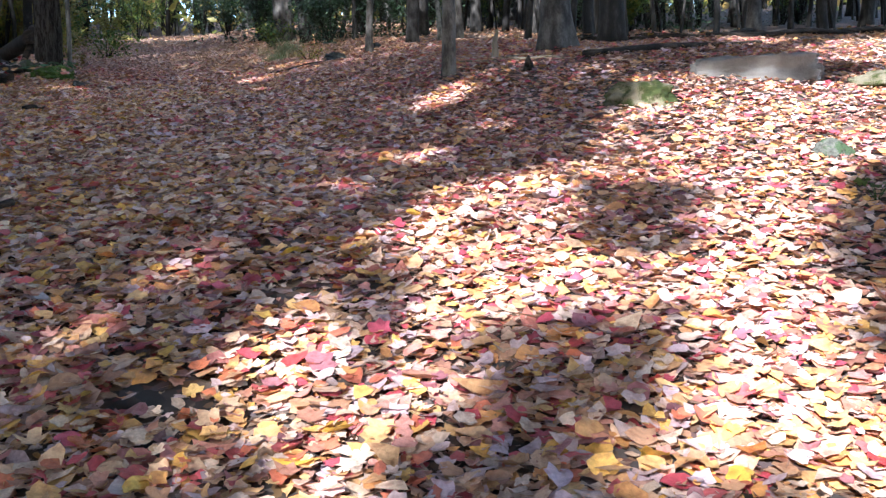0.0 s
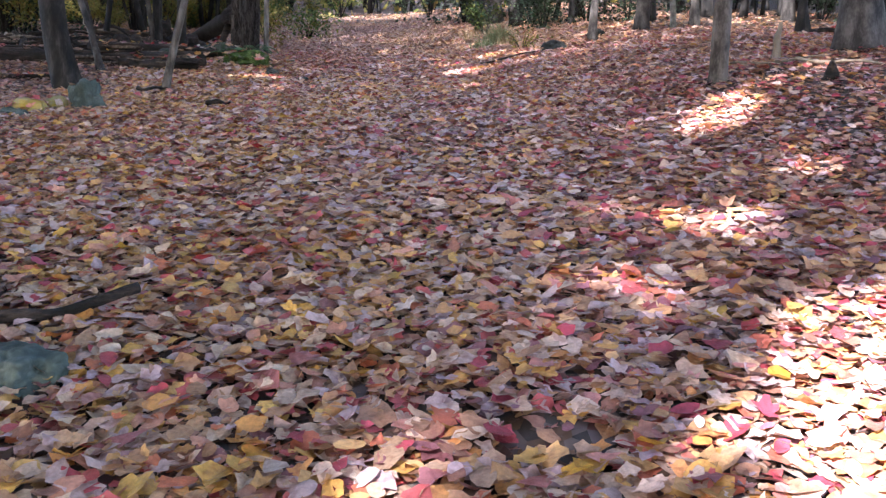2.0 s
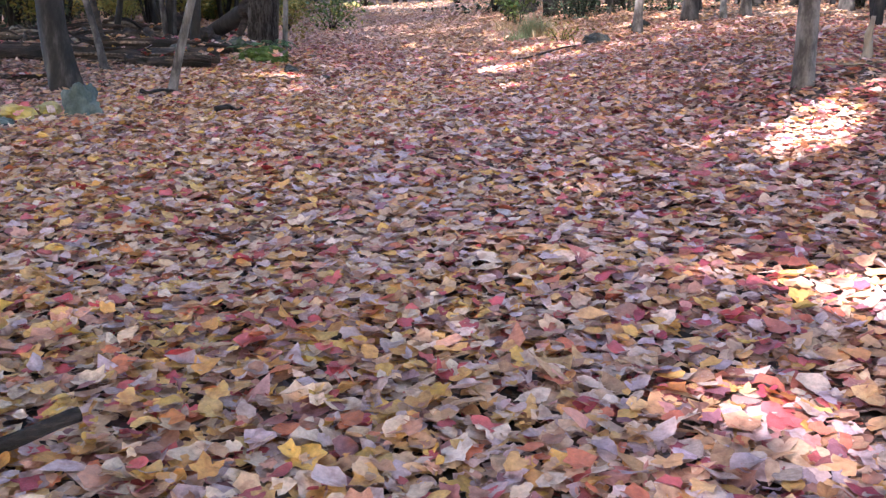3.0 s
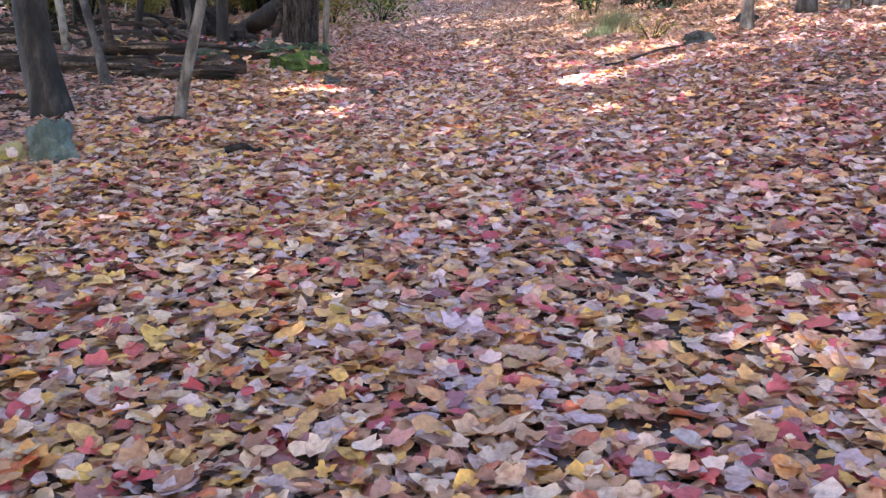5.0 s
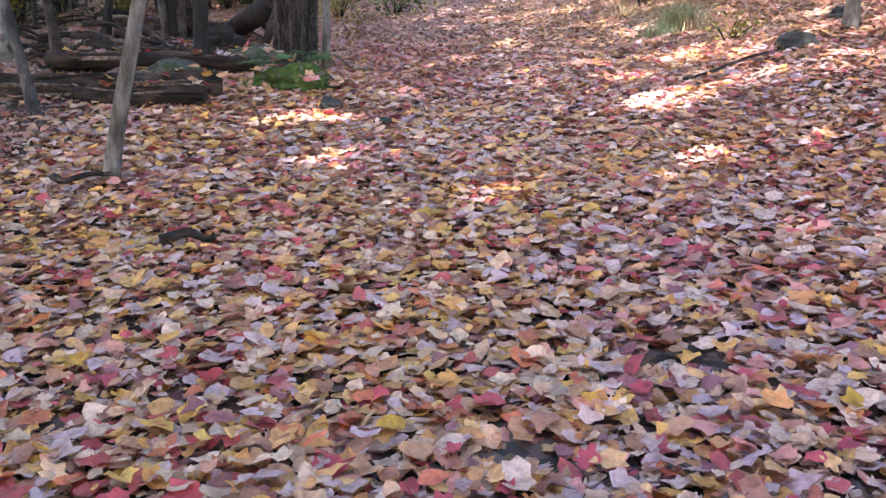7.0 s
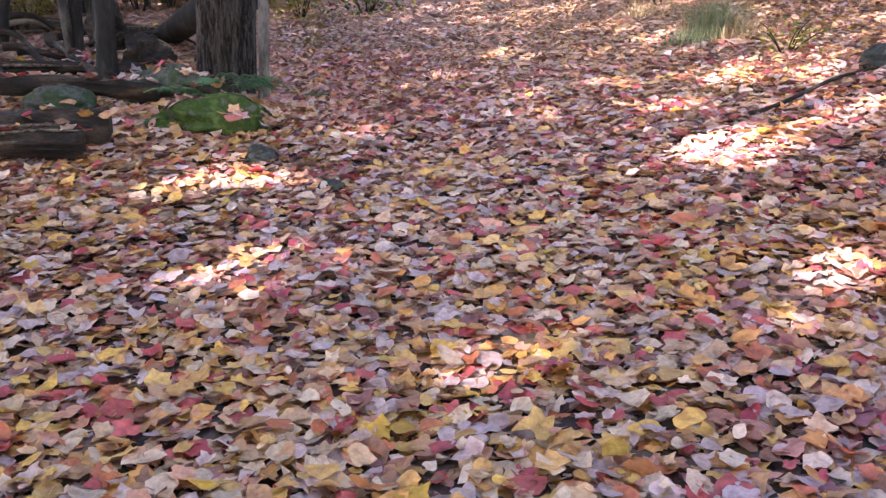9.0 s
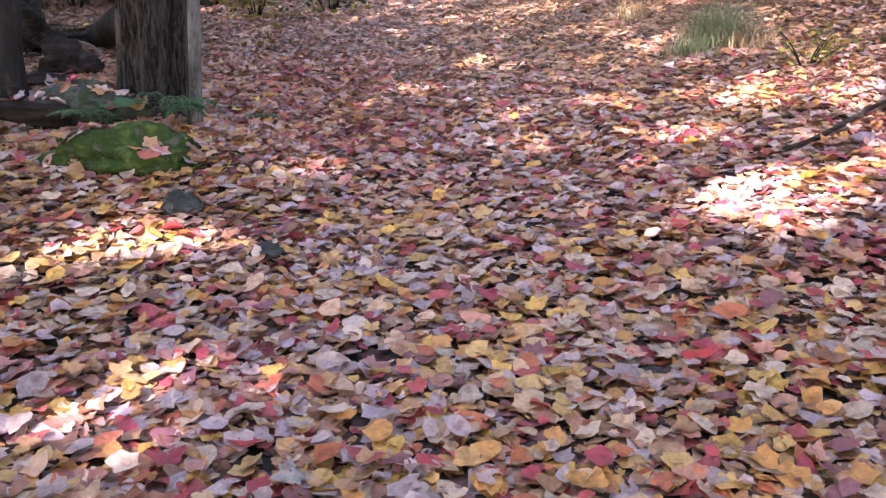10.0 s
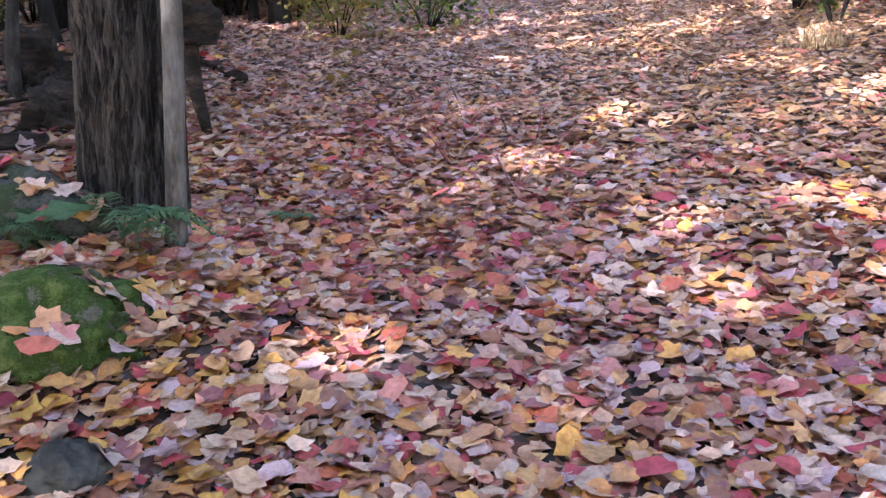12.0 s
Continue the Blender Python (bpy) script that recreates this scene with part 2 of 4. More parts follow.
DARKROCK = noisy("damp_dark_rock", [(0.25, (0.010, 0.011, 0.010)), (0.5, (0.030, 0.032, 0.029)), (0.75, (0.07, 0.07, 0.062))], scale=7, fine=50, bump=0.8)
YELLOWROCK = noisy("lichen_stone", [(0.3, (0.20, 0.19, 0.15)), (0.5, (0.32, 0.27, 0.12)), (0.7, (0.42, 0.31, 0.05))], scale=4, fine=50, bump=0.5)
SLAB = noisy("weathered_stone_slab", [(0.25, (0.072, 0.064, 0.060)), (0.5, (0.136, 0.124, 0.116)), (0.75, (0.208, 0.192, 0.180))], scale=4, fine=70, bump=0.6)

# ---- mesh helpers ----


def mesh_of(name, verts, faces, mat, smooth=True):
    me = bpy.data.meshes.new(name)
    me.from_pydata([tuple(v) for v in verts], [], faces)
    me.materials.append(mat)
    if smooth:
        me.polygons.foreach_set("use_smooth", [True] * len(me.polygons))
    me.update()
    return me


def tri_mesh(name, verts, tris, mat):
    """A mesh from arrays, quick for very many triangles."""
    me = bpy.data.meshes.new(name)
    nv, nt = len(verts), len(tris)
    me.vertices.add(nv)
    me.vertices.foreach_set("co", np.asarray(verts, np.float32).ravel())
    me.loops.add(nt * 3)
    me.loops.foreach_set("vertex_index", np.asarray(tris, np.int32).ravel())
    me.polygons.add(nt)
    me.polygons.foreach_set("loop_start", np.arange(0, nt * 3, 3, dtype=np.int32))
    me.polygons.foreach_set("loop_total", np.full(nt, 3, np.int32))
    me.update(calc_edges=True)
    me.materials.append(mat)
    return me


def part(name, me, parent=None, label=""):
    ob = new(name, me)
    if parent:
        ob.parent = parent
    return tagged(ob, label)


def thing(name, x, y, z, label, category, group="", kind="", rz=0.0):
    ob = new(name)
    ob.matrix_world = pose(x, y, z, 0, 0, rz)
    ob.empty_display_size = 0.1
    return tagged(ob, label, category, group, kind)


def smooth01(a, b, v):
    t = np.clip((np.asarray(v, float) - a) / (b - a), 0, 1)
    return t * t * (3 - 2 * t)


def softplus(v, k=0.35):
    return k * np.log1p(np.exp(np.clip(np.asarray(v, float) / k, -30, 30)))


SLOPE = radians(TILT)            # the trail climbs


def lie(x, y):
    """The lie of the land over the sloping plane: a trail with a bank along either side; far off the slope levels out."""
    x, y = np.asarray(x, float), np.asarray(y, float)
    d = x + 0.307 * np.clip(y, 0, 45)
    z = 0.25 * smooth01(2.0, 6.5, y) + 0.08 * smooth01(19, 26, y) + 0.5 * smooth01(30, 80, y)
    z = z - 0.06 * np.exp(-((y - 17) / 2.6) ** 2 - ((d - 0.6) / 1.6) ** 2)
    z = z + np.minimum(0.16 * softplus(d - 2.0), 0.64) * smooth01(5, 14, y) * (1 - 0.3 * smooth01(16, 21, y))
    z = z + np.minimum(0.09 * softplus(-d - 1.0), 0.45) * (0.3 + 0.7 * smooth01(13, 16.5, y))
    z = z + 0.17 * np.exp(-((x + 7.2) ** 2 + (y - 17.9) ** 2) / 0.8)
    z = z + 0.11 * np.exp(-((x - 0.5) ** 2 + (y - 12.9) ** 2) / 1.4)
    z = z - math.tan(SLOPE) * (softplus(y - 95, 8.0) - softplus(-40 - y, 8.0))
    return z + 0.018 * np.sin(x * 2.3 + 1.1 * np.sin(y * 1.3)) * np.cos(y * 1.7 + x * 0.6)


def onto(x, y):
    """The plan's y, measured along the slope, as the world's y."""
    return y * math.cos(SLOPE) - (lie(x, y) - EYE) * math.sin(SLOPE)


def height(x, y):
    """The ground's height at a place of the world."""
    x, y = np.asarray(x, float), np.asarray(y, float)
    a = y / math.cos(SLOPE)
    for _ in range(4):
        a = (y + (lie(x, a) - EYE) * math.sin(SLOPE)) / math.cos(SLOPE)
    return EYE + a * math.sin(SLOPE) + (lie(x, a) - EYE) * math.cos(SLOPE)


def hz(x, y):
    return float(height(x, y))


def tube(points, radii, segs=14, rough=0.0, freq=(3, 3, 1.0), flare=0.0, ridges=0, seed=0, cap=True):
    """A bent, tapered limb through the points; rough, ridges and flare shape its bark and foot."""
    verts, faces = [], []
    pts = [Vector(p) for p in points]
    n = len(pts)
    side = Vector((1, 0, 0))
    for i, p in enumerate(pts):
        t = (pts[min(i + 1, n - 1)] - pts[max(i - 1, 0)]).normalized()
        side = (side - t * side.dot(t))
        if side.length < 1e-3:
            side = t.orthogonal()
        side.normalize()
        up = t.cross(side)
        for k in range(segs):
            a = 2 * math.pi * k / segs
            q = side * math.cos(a) + up * math.sin(a)
            r = radii[i]
            if flare:
                lift = max(0.0, 1 - (p.z - pts[0].z) / (flare * 2.2))
                r *= 1 + flare * lift ** 2 * (1.0 + 0.8 * math.sin(a * 5 + seed))
            s = q * r + p
            if rough:
                w = noise.noise((s.x * freq[0] + seed, s.y * freq[1], s.z * freq[2]))
                r += rough * w
            if ridges:
                w = noise.noise((q.x * ridges + seed, q.y * ridges, p.z * 2.6))
                w2 = noise.noise((q.x * ridges * 2.3, q.y * ridges * 2.3 + seed, p.z * 7.5))
                r -= 0.13 * radii[i] * max(0.0, 1 - 5 * abs(w)) + 0.07 * radii[i] * max(0.0, 1 - 5 * abs(w2))
            verts.append(p + q * r)
    for i in range(n - 1):
        for k in range(segs):
            k2 = (k + 1) % segs
            faces.append((i * segs + k, i * segs + k2, (i + 1) * segs + k2, (i + 1) * segs + k))
    if cap:
        verts += [pts[0], pts[-1]]
        for k in range(segs):
            k2 = (k + 1) % segs
            faces.append((len(verts) - 2, k2, k))
            faces.append((len(verts) - 1, (n - 1) * segs + k, (n - 1) * segs + k2))
    return verts, faces


def stone_mesh(name, sx, sy, sz, mat, seed, sub=5, rough=0.30, boxy=0.0):
    """A rounded, uneven stone, flattened below."""
    bm = bmesh.new()
    bmesh.ops.create_icosphere(bm, subdivisions=sub, radius=1)
    for v in bm.verts:
        c = v.co.copy()
        if boxy:
            m = max(abs(c.x), abs(c.y), abs(c.z))
            c = c.lerp(c / m * 0.86, boxy)
        w = noise.noise(c * 1.3 + Vector((seed, 0, 0))) + 0.45 * noise.noise(c * 3.1 + Vector((0, seed, 0))) + 0.22 * noise.noise(c * 7 + Vector((0, 0, seed))) + 0.10 * noise.noise(c * 17 + Vector((seed, 0, seed)))
        c *= 1 + rough * w
        v.co = (c.x * sx, c.y * sy, max(c.z, -0.5) * sz)
    me = bpy.data.meshes.new(name)
    bm.to_mesh(me)
    bm.free()
    me.materials.append(mat)
    me.polygons.foreach_set("use_smooth", [True] * len(me.polygons))
    return me


def stone(name, x, y, sx, sy, sz, mat, label, seed, rz=0, sink=0.35, boxy=0.0, lift=0.0, rough=0.30, category="rock"):
    ob = new(name, stone_mesh(name, sx, sy, sz, mat, seed, boxy=boxy, rough=rough))
    y = float(onto(x, y))
    ob.matrix_world = pose(x, y, hz(x, y) + sz * (0.5 - sink) + lift, 0, 0, rz)
    return tagged(ob, label, category)


# ---- leaf shapes ----
def lobed(radii):
    k = len(radii)
    return np.array([(r * math.sin(2 * math.pi * i / k), r * math.cos(2 * math.pi * i / k)) for i, r in enumerate(radii)])


MAPLE = lobed([1.14, 0.84, 0.66, 1.0, 0.86, 0.60, 0.74, 0.62, 0.36, 0.62, 0.74, 0.60, 0.86, 1.0, 0.66, 0.84])
MAPLE_B = lobed([1.08, 0.86, 0.95, 0.74, 0.98, 0.82, 0.62, 0.80, 1.0, 0.76, 0.92, 0.84])
OVAL = lobed([1.12, 0.90, 0.74, 0.74, 0.86, 0.98, 0.84, 0.72, 0.76, 0.92])
OVAL_S = lobed([1.08, 0.84, 0.78, 0.90, 0.98, 0.82, 0.76, 0.88])
SHRED = lobed([1.0, 0.5, 0.9, 0.45, 0.6])
RNG = np.random.default_rng(7)


def leaves_at(pos, shape, size, tilt=0.45, curl=0.42, lean=0.0, any_way=False):
    """Many leaves at once: places (n,3), sizes (n). Returns vertices and triangles."""
    n, k = len(pos), len(shape)
    base = np.vstack([[[0.0, 0.0]], shape])
    ang = RNG.uniform(0, 2 * np.pi, n)
    c, s = np.cos(ang)[:, None], np.sin(ang)[:, None]
    wob = 1 + RNG.normal(0, 0.12, (n, k + 1))
    lx, ly = base[None, :, 0] * wob, base[None, :, 1] * wob
    wob[:] *= np.where(RNG.random((n, 1)) < 0.5, 1.0, 0.9)
    squash = RNG.uniform(0.7, 1.05, (n, 1))
    lx = lx * squash
    cu = RNG.normal(0, curl, (n, 1))
    fold = RNG.normal(0.15, curl * 0.7, (n, 1))
    lz = cu * 0.4 * ly ** 2 + fold * np.abs(lx) * 0.7 + RNG.normal(0, 0.06, (n, k + 1))
    p = np.stack([lx * c - ly * s, lx * s + ly * c, lz], -1) * size[:, None, None]
    if any_way:
        nr = RNG.normal(0, 1, (n, 3))
    else:
        nr = np.stack([RNG.normal(0, tilt, n), RNG.normal(-lean, tilt, n), np.ones(n)], -1)
    nr /= np.linalg.norm(nr, axis=1, keepdims=True)
    ref = np.where(np.abs(nr[:, :1]) < 0.9, np.array([[1.0, 0, 0]]), np.array([[0, 1.0, 0]]))
    tx = np.cross(nr, ref)
    tx /= np.linalg.norm(tx, axis=1, keepdims=True)
    ty = np.cross(nr, tx)
    out = p[..., 0:1] * tx[:, None] + p[..., 1:2] * ty[:, None] + p[..., 2:3] * nr[:, None] + pos[:, None]
    i = np.arange(k)
    fan = np.stack([np.zeros(k, int), 1 + i, 1 + (i + 1) % k], -1)
    tris = fan[None] + (np.arange(n) * (k + 1))[:, None, None]
    return out.reshape(-1, 3), tris.reshape(-1, 3)


def leaf_mesh(name, sets, mat):
    vs, ts, o = [], [], 0
    for v, t in sets:
        vs.append(v)
        ts.append(t + o)
        o += len(v)
    me = tri_mesh(name, np.vstack(vs), np.vstack(ts), mat)
    me.polygons.foreach_set("use_smooth", np.ones(len(me.polygons), bool))
    return me


# ---- ground: one sheet to the horizon ----
def steps(lo, a, b, hi, fine):
    mid = list(np.arange(a, b + 1e-6, fine))
    left, right, g, v = [], [], fine, a
    while v > lo:
        g *= 1.25
        v -= g
        left.append(v)
    g, v = fine, b
    while v < hi:
        g *= 1.25
        v += g
        right.append(v)
    return np.array(left[::-1] + mid + right)


gx, gy = steps(-400, -14, 9, 400, 0.22), steps(-300, -3, 34, 700, 0.22)
GX, GY = np.meshgrid(gx, gy)
gv = np.stack([GX, GY, height(GX, GY)], -1).reshape(-1, 3)
w_, h_ = len(gx), len(gy)
q = (np.arange(h_ - 1)[:, None] * w_ + np.arange(w_ - 1)[None]).ravel()
gt = np.vstack([np.stack([q, q + 1, q + w_ + 1], -1), np.stack([q, q + w_ + 1, q + w_], -1)])
ground_mesh = tri_mesh("ground", gv, gt, SOIL)
ground_mesh.polygons.foreach_set("use_smooth", [True] * len(ground_mesh.polygons))
ground = tagged(new("ground", ground_mesh), "dark leaf mould of a woodland trail and its banks", "ground", kind="structure")

# ---- where sun patches are wanted: leaves of the added crowns are left out there ----
# u runs with the shadows, v across them: u, v, half length, half width, share of leaves kept
GAPS = [(3.5, -2.95, 1.1, 0.22, 0.2), (5.5, -3.05, 0.8, 0.20, 0.3), (7.3, -3.38, 0.5, 0.22, 0.08), (7.3, -2.88, 0.5, 0.18, 0.1), (5.85, -2.72, 0.5, 0.10, 0.2), (9.1, -2.65, 0.8, 0.42, 0.25), (10.8, -3.75, 0.9, 0.42, 0.03),
        (10.15, -4.65, 0.3, 0.25, 0.2), (13.6, 0.9, 2.0, 0.7, 0.02), (15.5, -0.5, 1.2, 0.6, 0.1), (12.2, -3.2, 0.6, 0.4, 0.3), (11.4, -2.2, 0.5, 0.35, 0.3), (6.2, -3.35, 0.3, 0.2, 0.4),
        (13.2, -11.72, 0.66, 0.28, 0.12), (12.05, -10.48, 0.5, 0.30, 0.06), (11.75, -9.4, 0.3, 0.25, 0.54), (12.2, -8.97, 0.55, 0.19, 0.16), (13.3, -8.3, 0.75, 0.26, 0.28), (13.75, -7.75, 0.5, 0.3, 0.48),
        (15.45, -9.35, 0.55, 0.46, 0.12), (16.1, -9, 0.4, 0.35, 0.31), (17.5, -8.05, 0.7, 0.8, 0.28), (17.3, -12.3, 0.35, 0.5, 0.54), (17.4, -11.3, 0.4, 0.4, 0.43), (17.6, -10.4, 0.5, 0.45, 0.3), (16.9, -10.65, 0.35, 0.4, 0.43),
        (18.2, -10.9, 0.5, 0.5, 0.37), (19.4, -11.9, 0.5, 0.7, 0.43), (16.6, -7.9, 0.6, 0.4, 0.37), (19.5, -8.5, 1, 0.9, 0.37), (14.4, -10.6, 0.5, 0.2, 0.71), (13.8, -11, 0.4, 0.2, 0.71),
        (21.5, -14, 0.7, 0.9, 0.43), (23.5, -16.5, 0.9, 1, 0.48), (26, -17, 1, 1.2, 0.37), (16, 1.2, 1.3, 0.7, 0.26), (17, -1, 0.8, 0.4, 0.48)]
CLUMPS = [(5.75, -0.85, 0.85, 0.52, 0.45), (3.25, -0.76, 0.85, 0.50, 0.6), (2.3, -0.2, 0.7, 0.7, 0.25), (8.4, -1.0, 0.6, 0.3, 0.2), (5.6, 0.62, 1.5, 0.30, 0.9), (7.6, -1.3, 0.45, 0.25, 0.25)]


def shade(x, y):
    """The share of leaves kept in the added crowns above the places that they shade: gaps are cut to let the sun in."""
    u, v = x * UX + y * UY, x * UY - y * UX
    wob = 0.15 * np.sin(u * 3.1 + v * 2.0) + 0.12 * np.sin(v * 5.3 - u * 1.7)
    keep = np.ones_like(x)
    left = -2.30 + 0.70 * smooth01(5.9, 7.2, u) - 0.25 * smooth01(9.0, 10.0, u) + 0.9 * smooth01(2.9, 1.8, u)
    right = 0.62 + 0.8 * smooth01(7.0, 8.5, u)
    band = (v + 0.35 * wob > left) & (v + wob < right) & (u > 1.0) & (u + wob < 11.0)
    keep[band] = 0.06
    keep[band & (v + 0.8 * wob > -0.45)] = 0.0
    keep = keep * (1 - 0.5 * smooth01(15.5, 20, y) * smooth01(-2.2, 0.2, x + 0.307 * y))
    keep[y > 25] = 0.3
    keep[(y > 25) & (x + 0.307 * y < -3.6)] = 0.12
    for cu, cv, a, b, k in GAPS:
        r = ((u - cu) / a) ** 2 + ((v - cv) / b) ** 2 + 1.5 * wob
        keep = np.minimum(keep, k + (1 - k) * smooth01(0.5, 2.0, r))
    for cu, cv, a, b, k in CLUMPS:
        r = ((u - cu) / a) ** 2 + ((v - cv) / b) ** 2 + 1.5 * wob
        keep = np.maximum(keep, k * (1 - smooth01(0.4, 1.5, r)))
    return keep


# ---- trees ----
def trunk_points(h, lean=(0.0, 0.0), bend=0.05, n=18, seed=0):
    out = []
    for i in range(n):
        f = i / (n - 1)
        f = f ** 1.5
        z = h * f
        out.append((lean[0] * z + bend * math.sin(z * 0.7 + seed) * min(1, z), lean[1] * z + bend * math.cos(z * 0.55 + seed * 2) * min(1, z) - bend * math.cos(seed * 2) * min(1, z), z))
    return out


def tree(x, y, dia, h, bark, label, lean=(0, 0), bend=0.05, segs=16, flare=0.25, rough=0.0, ridges=0, seed=0, limbs=5, sink=0.06, rows=18, crown=None, group="", category="tree", crown_size=2.2, crown_n=500, leaf=(0.08, 0.17)):
    y = float(onto(x, y))
    t = thing("tree", x, y, hz(x, y) - sink, label, category, group)
    pts = trunk_points(h, lean, bend, rows, seed)
    rad = [dia / 2 * (1 - 0.75 * (p[2] / h)) for p in pts]
    part("trunk", mesh_of("trunk", *tube(pts, rad, segs, rough, flare=flare, ridges=ridges, seed=seed), bark), t)
    rnd = random.Random(seed * 13 + 5)
    tips = []
    for i in range(limbs):
        f = 0.5 + 0.42 * (i + rnd.random() * 0.6) / max(1, limbs)
        j = min(range(len(pts)), key=lambda k: abs(pts[k][2] - f * h))
        a = i * 2.4 + rnd.random()
        length = h * rnd.uniform(0.15, 0.24)
        p0 = Vector(pts[j])
        lp = [p0 + Vector((math.cos(a) * length * s, math.sin(a) * length * s, length * (0.75 * s - 0.15 * s * s))) for s in (0, 0.25, 0.5, 0.75, 1.0)]
        part("limb", mesh_of("limb", *tube(lp, [dia * 0.16 * (1 - 0.85 * s) for s in (0, 0.25, 0.5, 0.75, 1.0)], 7), bark), t)
        tips.append(lp[-1])
    if crown and tips:
        spots = []
        for p in tips + [Vector(pts[-1])]:
            k = crown_n // (len(tips) + 1)
            spots.append(np.array(p) + RNG.normal(0, 1, (k, 3)) * np.array([crown_size, crown_size, crown_size * 0.6]) * 0.5)
        pos = np.vstack(spots)
        part("crown", leaf_mesh("crown", [leaves_at(pos, OVAL_S, RNG.uniform(leaf[0], leaf[1], len(pos)), any_way=True)], crown), t)
    return t


# trees beside the trail
tree(0.13, 12.5, 0.19, 11, BARK_GREY, "slim smooth grey-barked tree beside the leafy trail", lean=(0.015, 0.0), bend=0.03, flare=0.18, rough=0.012, seed=2, segs=20, rows=34, crown=AUTUMN, crown_n=200)
tree(1.72, 13.6, 0.44, 17, BARK_GREY_SHADED, "stout grey tree with flared roots on the bank", bend=0.04, flare=0.36, rough=0.05, seed=3, segs=28, rows=40, crown=AUTUMN, crown_n=300)
tree(2.9, 15.6, 0.42, 16, BARK_DARK, "dark-barked tree behind the stout grey one", bend=0.05, flare=0.3, rough=0.04, seed=5, segs=18, crown=AUTUMN, crown_n=300)
tree(-1.52, 20.9, 0.17, 10, BARK_GREY, "slender pale sapling at the edge of the woods", lean=(0.03, 0), seed=6, flare=0.3, rough=0.02, crown=AUTUMN, crown_n=160)
tree(-0.6, 22.3, 0.30, 13, BARK_GREY_SHADED, "grey tree trunk at the edge of the woods", seed=7, rough=0.02, crown=AUTUMN, crown_n=200)
tree(0.07, 23.1, 0.13, 8, BARK_PALE, "thin pale sapling that leans over", lean=(-0.12, 0.02), bend=0.1, seed=8, flare=0.2, crown=AUTUMN, crown_n=120)
tree(0.55, 23.9, 0.19, 9, BARK_GREY, "short grey sapling in the shade", seed=9, flare=0.4, crown=AUTUMN, crown_n=120)
tree(-4.9, 30.5, 0.66, 19, BARK_GREY, "broad blue-grey trunk far along the trail", seed=10, rough=0.04, segs=20, crown=AUTUMN, crown_n=300)
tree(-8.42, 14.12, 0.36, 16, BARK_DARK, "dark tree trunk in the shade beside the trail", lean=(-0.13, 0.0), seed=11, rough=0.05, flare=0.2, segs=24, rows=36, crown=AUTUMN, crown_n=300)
tree(-6.90, 14.0, 0.105, 9, BARK_SAPLING, "leaning smooth grey sapling beside the trail", lean=(0.27, -0.06), bend=0.05, seed=12, flare=0.25, rough=0.012, segs=18, rows=30, crown=AUTUMN, crown_n=140)
tree(-7.80, 18.84, 0.54, 18, BARK, "big tree with dark furrowed bark beside the trail", seed=13, ridges=9, rough=0.03, flare=0.14, segs=170, rows=230, sink=0.1, crown=AUTUMN, crown_n=300)
tree(-7.21, 18.40, 0.098, 8, BARK_SAPLING, "young pale-barked tree against the big furrowed trunk", lean=(0.01, 0.0), bend=0.02, seed=14, rough=0.008, flare=0.15, segs=18, rows=40, crown=AUTUMN, crown_n=120)
tree(-8.66, 15.45, 0.10, 7, BARK_GREY_SHADED, "crooked grey sapling beside the fallen log", lean=(-0.36, 0.06), bend=0.10, seed=15, rough=0.03, rows=30, crown=AUTUMN, crown_n=120)
tree(-3.46, 5.62, 0.21, 14, BARK_DARK, "dark tree trunk with a grey stone at its foot", lean=(-0.03, 0.0), seed=16, rough=0.03, flare=0.3, segs=22, rows=30, crown=AUTUMN, crown_n=260)
tree(-10.9, 17.7, 0.12, 8, BARK_PALE, "white birch sapling deep in the woods", lean=(-0.05, 0.0), bend=0.08, seed=17, crown=AUTUMN, crown_n=120)
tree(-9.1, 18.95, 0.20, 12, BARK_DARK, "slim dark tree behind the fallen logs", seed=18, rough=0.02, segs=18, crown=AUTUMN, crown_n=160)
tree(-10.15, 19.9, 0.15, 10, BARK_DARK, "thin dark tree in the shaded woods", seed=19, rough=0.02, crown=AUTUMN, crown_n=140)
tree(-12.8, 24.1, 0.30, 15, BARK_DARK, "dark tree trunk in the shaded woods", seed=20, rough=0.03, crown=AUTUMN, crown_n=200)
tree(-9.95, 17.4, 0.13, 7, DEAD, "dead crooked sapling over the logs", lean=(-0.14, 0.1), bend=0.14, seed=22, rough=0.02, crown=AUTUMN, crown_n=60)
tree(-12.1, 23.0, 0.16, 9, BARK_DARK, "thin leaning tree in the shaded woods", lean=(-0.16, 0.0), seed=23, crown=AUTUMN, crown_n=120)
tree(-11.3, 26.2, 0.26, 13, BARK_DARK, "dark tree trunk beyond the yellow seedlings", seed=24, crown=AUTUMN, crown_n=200)

